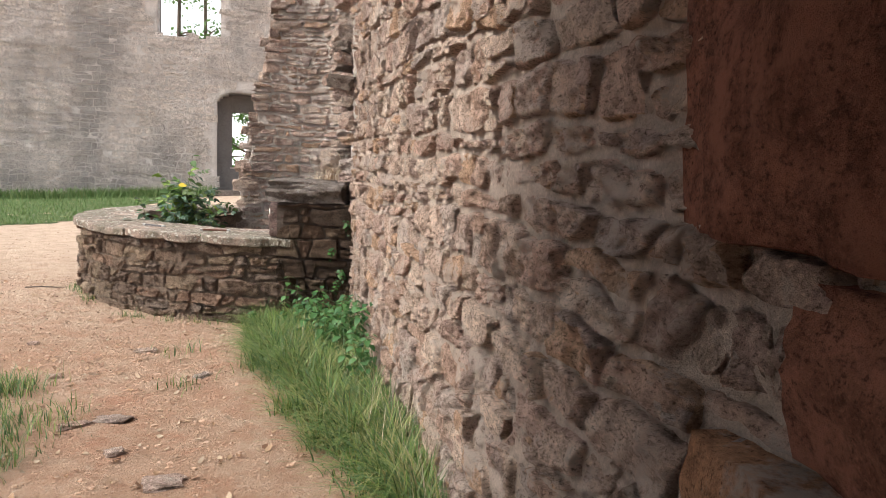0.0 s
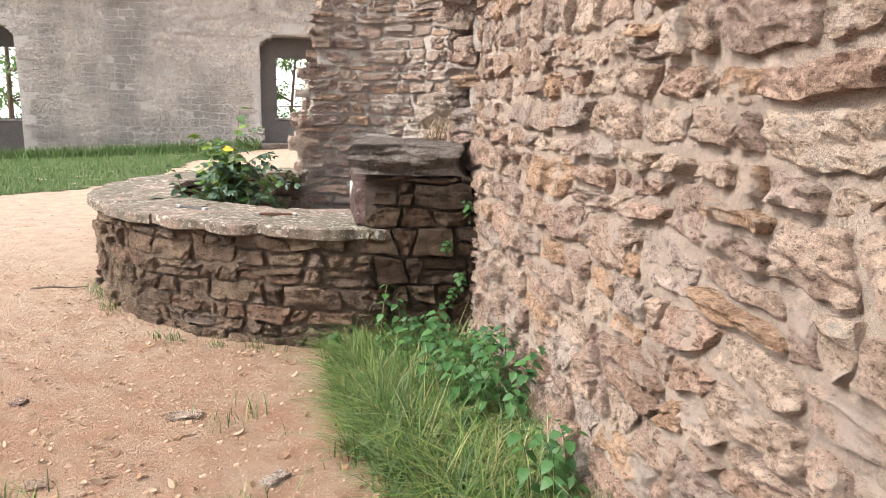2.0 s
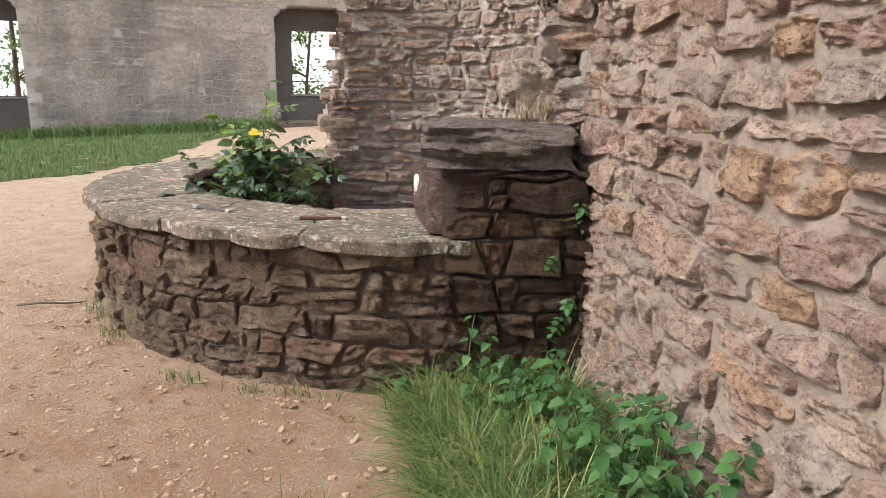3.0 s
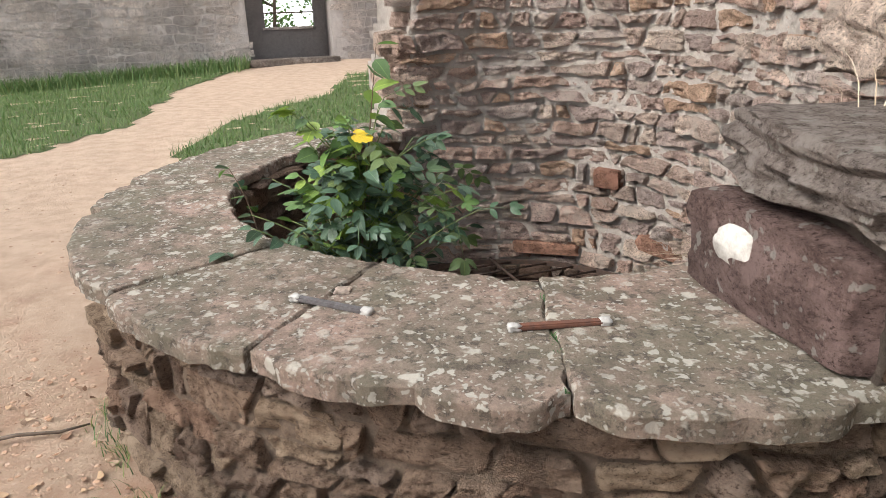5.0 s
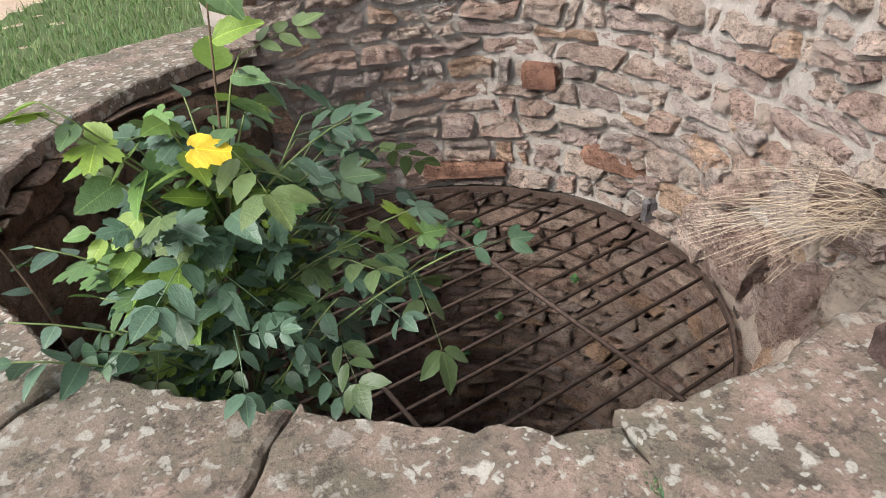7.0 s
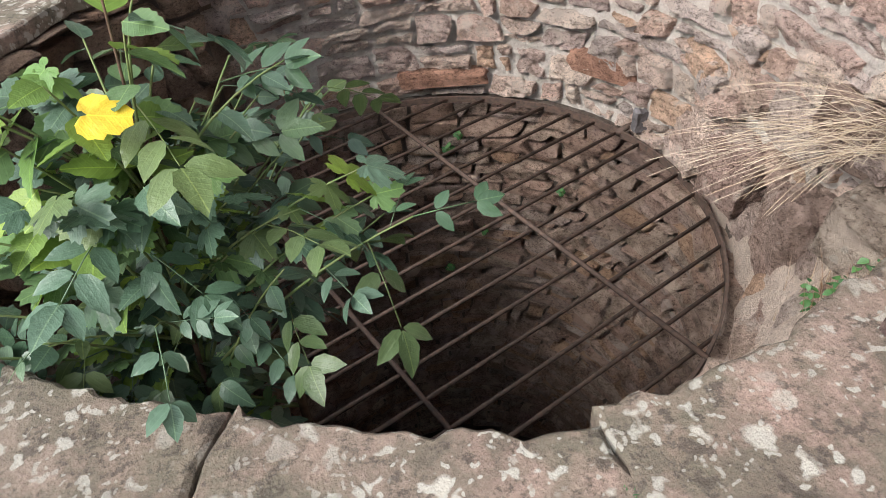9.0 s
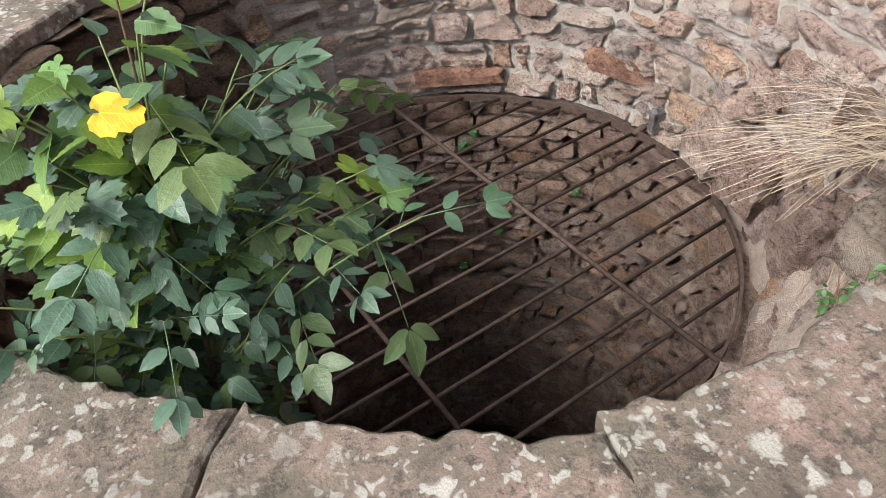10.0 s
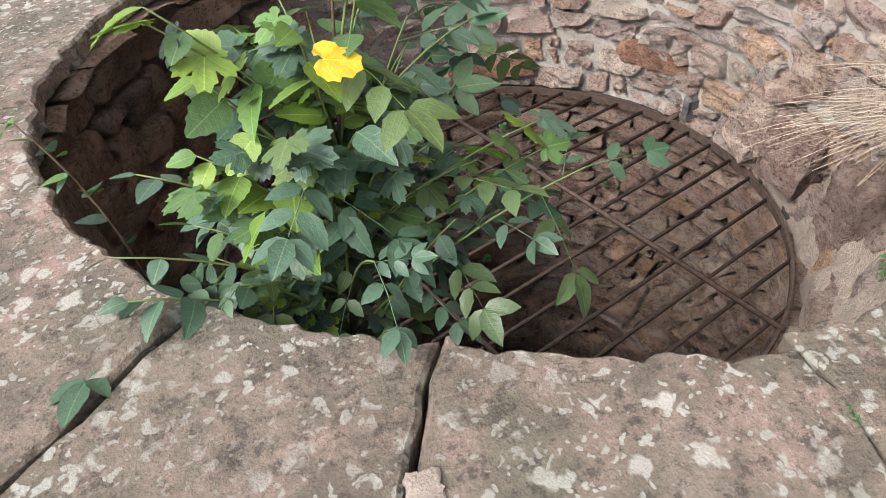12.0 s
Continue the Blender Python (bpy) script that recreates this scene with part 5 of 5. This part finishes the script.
# dry stalks
pts = [(x, y, foot_z(x, y) - 0.02) for x, y in [(0.04 + rw.gauss(0, 0.07), 5.66 + rw.gauss(0, 0.06)) for _ in range(110)]]
tuft("dry_grass", pts, 0.2, 0.004, 0.5, dead_leaf, "withered reddish stalks among the stones beside the shaft", "dry grass", 18, 4)
pts = [(0.05 + rw.gauss(0, 0.1), 4.9 + rw.gauss(0, 0.07), 1.33) for _ in range(70)]
tuft("dry_grass", pts, 0.17, 0.006, 0.9, dead_leaf, "withered reddish weeds on top of the capstone", "dry grass", 28, 4)
pts = [(0.05 + rw.gauss(0, 0.1), 4.95 + rw.gauss(0, 0.06), 1.34) for _ in range(150)]
tuft("dry_grass", pts, 0.24, 0.003, 1.3, straw, "dry straw tuft on top of the capstone", "dry grass", 8, 4)
pts = [(wall_x(y) - abs(rw.gauss(0, 0.1)) - 0.02, y, ground_z(0, y)) for y in [rw.uniform(0.6, 4.2) for _ in range(260)]]
tuft("dry_grass", pts, 0.42, 0.0035, 0.7, straw, "tall dry grass stalks leaning along the wall foot", "dry grass", 9, 4)


def hanging_straw():
    pieces = []
    r = random.Random(6)
    for k in range(90):
        root = Vector((0.24 + r.gauss(0, 0.03), 5.85 + r.gauss(0, 0.06), 0.46 + r.gauss(0, 0.05)))
        tip = Vector((-0.12 + r.gauss(0, 0.17), 5.96 + r.gauss(0, 0.1), 0.46 + r.gauss(0, 0.07)))
        line = bezier([root, root.lerp(tip, 0.5) + Vector((0, 0, 0.1)), tip], 6)
        pieces.append(tube(line, [0.0008] * 7, 3))
    return merged(pieces)


thing("dry_grass", mesh_of("dry_grass", *hanging_straw(), straw), "pale straw stalks drooping over the well from the wall", "dry grass", kind="stuff")

# grass patches on the path
pts = []
for cx, cy, wide, n in ((-1.68, 2.25, 0.13, 420), (-1.42, 1.62, 0.17, 620), (-1.22, 1.16, 0.13, 420), (-1.08, 1.78, 0.12, 60), (-0.62, 2.42, 0.08, 40), (-0.9, 3.2, 0.1, 40)):
    for _ in range(n):
        x, y = rw.gauss(cx, wide), rw.gauss(cy, wide)
        pts.append((x, y, ground_z(x, y)))
tuft("grass_patch", pts, 0.13, 0.006, 0.9, grass_blade, "thin grass patch at the edge of the path", "grass", 12)
pts = []
for _ in range(260):
    a = radians(rw.choice((205, 214, 226, 250, 262, 270)) + rw.gauss(0, 2.5))
    r = R_OUT + 0.05 + abs(rw.gauss(0, 0.05)) + (0.15 if a > radians(245) else 0)
    x, y = WELL_C[0] + r * math.cos(a), WELL_C[1] + r * math.sin(a)
    pts.append((x, y, ground_z(x, y)))
tuft("grass_tuft", pts, 0.1, 0.005, 0.9, grass_blade, "small grass tufts at the parapet foot", "grass", 13)

pts = []
for _ in range(420):
    a, r = radians(267.5 + rw.gauss(0, 0.16)), rw.uniform(1.36, 2.02)
    if noise.noise(Vector((r * 7, 2.0, 0))) > 0.1:
        pts.append((WELL_C[0] + r * math.cos(a), WELL_C[1] + r * math.sin(a), SLAB_TOP - 0.012))
tuft("moss", pts, 0.016, 0.006, 0.8, nettle_leaf, "thin green moss in the joint between two coping slabs", "moss", 33)

# ---------------------------------------------------------------- litter on the ground
def scatter(n, box, fn, seed, test=None):
    r = random.Random(seed)
    pieces = []
    while len(pieces) < n:
        x, y = r.uniform(box[0], box[1]), r.uniform(box[2], box[3])
        if math.hypot(x - WELL_C[0], y - WELL_C[1]) < 2.02 or (x > verge_edge(y) + 0.15 and y < 4.5) or x > wall_x(y):
            continue
        pieces.append(fn(r, x, y))
    return merged(pieces)


def pebble(r, x, y):
    s = r.choice((0.003, 0.003, 0.004, 0.004, 0.005, 0.005, 0.007, 0.009, 0.013)) * r.uniform(0.7, 1.4)
    z = ground_z(x, y)
    v = []
    t = r.uniform(0, 6.28)
    for k in range(6):
        a = t + k * math.pi / 3
        v.append((x + s * 1.3 * math.cos(a) * r.uniform(0.7, 1.2), y + s * math.sin(a) * r.uniform(0.7, 1.2), z - 0.002))
    for k in range(6):
        a = t + k * math.pi / 3
        v.append((x + s * 0.8 * math.cos(a) * r.uniform(0.6, 1.1), y + s * 0.7 * math.sin(a), z + s * r.uniform(0.2, 0.5)))
    q = [(k, (k + 1) % 6, 6 + (k + 1) % 6, 6 + k) for k in range(6)] + [tuple(range(6, 12))]
    return v, q


def fallen(r, x, y):
    ln, w = r.choice((0.5, 0.7, 1.0)) * r.uniform(0.018, 0.042), r.uniform(0.006, 0.017)
    m = Matrix.Translation((x, y, ground_z(x, y) + 0.008)) @ Euler((r.uniform(-.5, .5), r.uniform(-.4, .4), r.uniform(0, 6.28))).to_matrix().to_4x4()
    v = [m @ Vector(p) for p in ((-ln, 0, 0.006), (-ln * 0.2, w, 0.004), (ln * 0.5, w * 0.8, 0.0), (ln, 0, 0.01), (ln * 0.5, -w * 0.8, 0.006), (-ln * 0.2, -w, 0.0))]
    return v, [(0, 5, 1), (1, 5, 4, 2), (2, 4, 3)]


thing("gravel", mesh_of("gravel", *scatter(8000, (-4.6, 1.2, 0.0, 6.4), pebble, 21), pebble_mat, True, 30), "loose pebbles scattered over the sandy path", "gravel", kind="stuff")
thing("gravel", mesh_of("gravel", *scatter(1500, (-9.5, -2.5, 5.0, 10.5), pebble, 22), pebble_mat, True, 30), "loose pebbles scattered over the open yard", "gravel", kind="stuff")
thing("leaf_litter", mesh_of("leaf_litter", *scatter(900, (-4.4, 1.2, 0.0, 6.0), fallen, 23), dead_leaf), "curled brown fallen leaves on the path", "fallen leaves", kind="stuff")
for x, y, sx, sy, a in ((-0.26, 1.1, 0.14, 0.09, 20), (-0.81, 1.82, 0.14, 0.06, 5), (-0.98, 1.72, 0.12, 0.05, 35), (-1.18, 3.22, 0.12, 0.06, 15), (-0.57, 2.67, 0.09, 0.05, 60), (-1.53, 2.56, 0.08, 0.05, 10), (-0.62, 1.4, 0.07, 0.05, 40), (-2.08, 3.3, 0.05, 0.05, 0)):
    ob = thing("flat_stone", rock_mesh((sx * 1.3, sy * 1.5, 0.03), x * 31, wall_stone, 0.4, 4), "flat loose stone lying on the sandy path", "stone", "loose stones on the path")
    ob.location, ob.rotation_euler = (x, y, ground_z(x, y) + 0.004), (0, 0, radians(a))
v, q = tube([(-3.32, 5.38, 0.012), (-3.18, 5.42, 0.02), (-3.02, 5.44, 0.014), (-2.92, 5.5, 0.01)], [0.009, 0.008, 0.007, 0.004], 6)
thing("fallen_twig", mesh_of("fallen_twig", v, q, bark), "short dark twig lying on the path", "twig")

# ---------------------------------------------------------------- trees outside the courtyard
def tree(x, y, height, lean, crown, seed, leaves=5000, r0=0.16):
    r = random.Random(seed)
    ob = tagged(new("tree"), "slender tree with pale green leaves beyond the courtyard wall", "tree", "trees beyond the wall")
    ob.location = (x, y, -5.0)
    trunk = bezier([(0, 0, 0), (lean * 0.3, 0, height * 0.5), (lean, 0, height)], 12)
    part("trunk", mesh_of("trunk", *tube(trunk, [r0 * (1 - 0.85 * k / 12) for k in range(13)], 8), bark), ob)
    tips = []
    for k in range(26):
        i = r.randint(2, 11)
        a = r.uniform(0, 6.28)
        ln = crown * r.uniform(0.5, 1.1) * (1.1 - i / 16)
        end = trunk[i] + Vector((math.cos(a) * ln, math.sin(a) * ln, r.uniform(-0.2, 0.45) * ln))
        line = bezier([trunk[i], trunk[i].lerp(end, 0.5) + Vector((0, 0, 0.25)), end], 6)
        part("limb", mesh_of("limb", *tube(line, [0.05 * (1 - 0.8 * m / 6) for m in range(7)], 5), bark), ob)
        tips += line[2:]
    pieces = []
    for k in range(leaves):
        c = r.choice(tips) + Vector((r.gauss(0, 0.35), r.gauss(0, 0.35), r.gauss(0, 0.25)))
        s = r.uniform(0.06, 0.13)
        e = Euler((r.uniform(-1, 1), r.uniform(-1, 1), r.uniform(0, 6.28))).to_matrix()
        pieces.append(([c + e @ Vector(p) for p in ((-s, 0, 0), (0, s * 0.6, 0.02), (s, 0, 0), (0, -s * 0.6, 0.02))], [(0, 1, 2, 3)]))
    o = part("crown", mesh_of("crown", *merged(pieces), tree_leaf), ob)
    o["kind"] = "stuff"
    return ob


tree(-10.6, 30.5, 20, 0.3, 2.2, 1, 1500, 0.17)
tree(-9.3, 31, 20, -0.2, 2.2, 2, 1500, 0.17)
tree(-7.9, 31, 13, 1.2, 3.0, 3, 5000, 0.12)
tree(-5.2, 33, 13, -0.6, 3.2, 4, 5000, 0.12)
tree(-19.0, 29, 15, 0.4, 3.0, 5, 3200, 0.16)

# fog below the castle hill: an added sheet that glows white behind the windows
fog = Mat("fog_glow", rough=1.0)
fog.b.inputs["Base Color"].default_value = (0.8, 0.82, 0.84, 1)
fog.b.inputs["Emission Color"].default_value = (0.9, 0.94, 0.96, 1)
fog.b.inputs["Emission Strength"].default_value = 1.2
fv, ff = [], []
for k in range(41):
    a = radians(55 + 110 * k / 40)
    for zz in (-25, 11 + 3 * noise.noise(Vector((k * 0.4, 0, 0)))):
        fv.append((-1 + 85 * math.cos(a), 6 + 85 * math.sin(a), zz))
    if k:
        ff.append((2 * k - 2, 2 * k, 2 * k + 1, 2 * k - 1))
thing("backdrop", mesh_of("backdrop", fv, ff, fog.m), "glowing backdrop sheet for pale fog beyond the castle hill", "backdrop", kind="structure")

# ---------------------------------------------------------------- stones of the walls, the well and the pier
for args, more in LATER:
    lay_now(*args, **more)
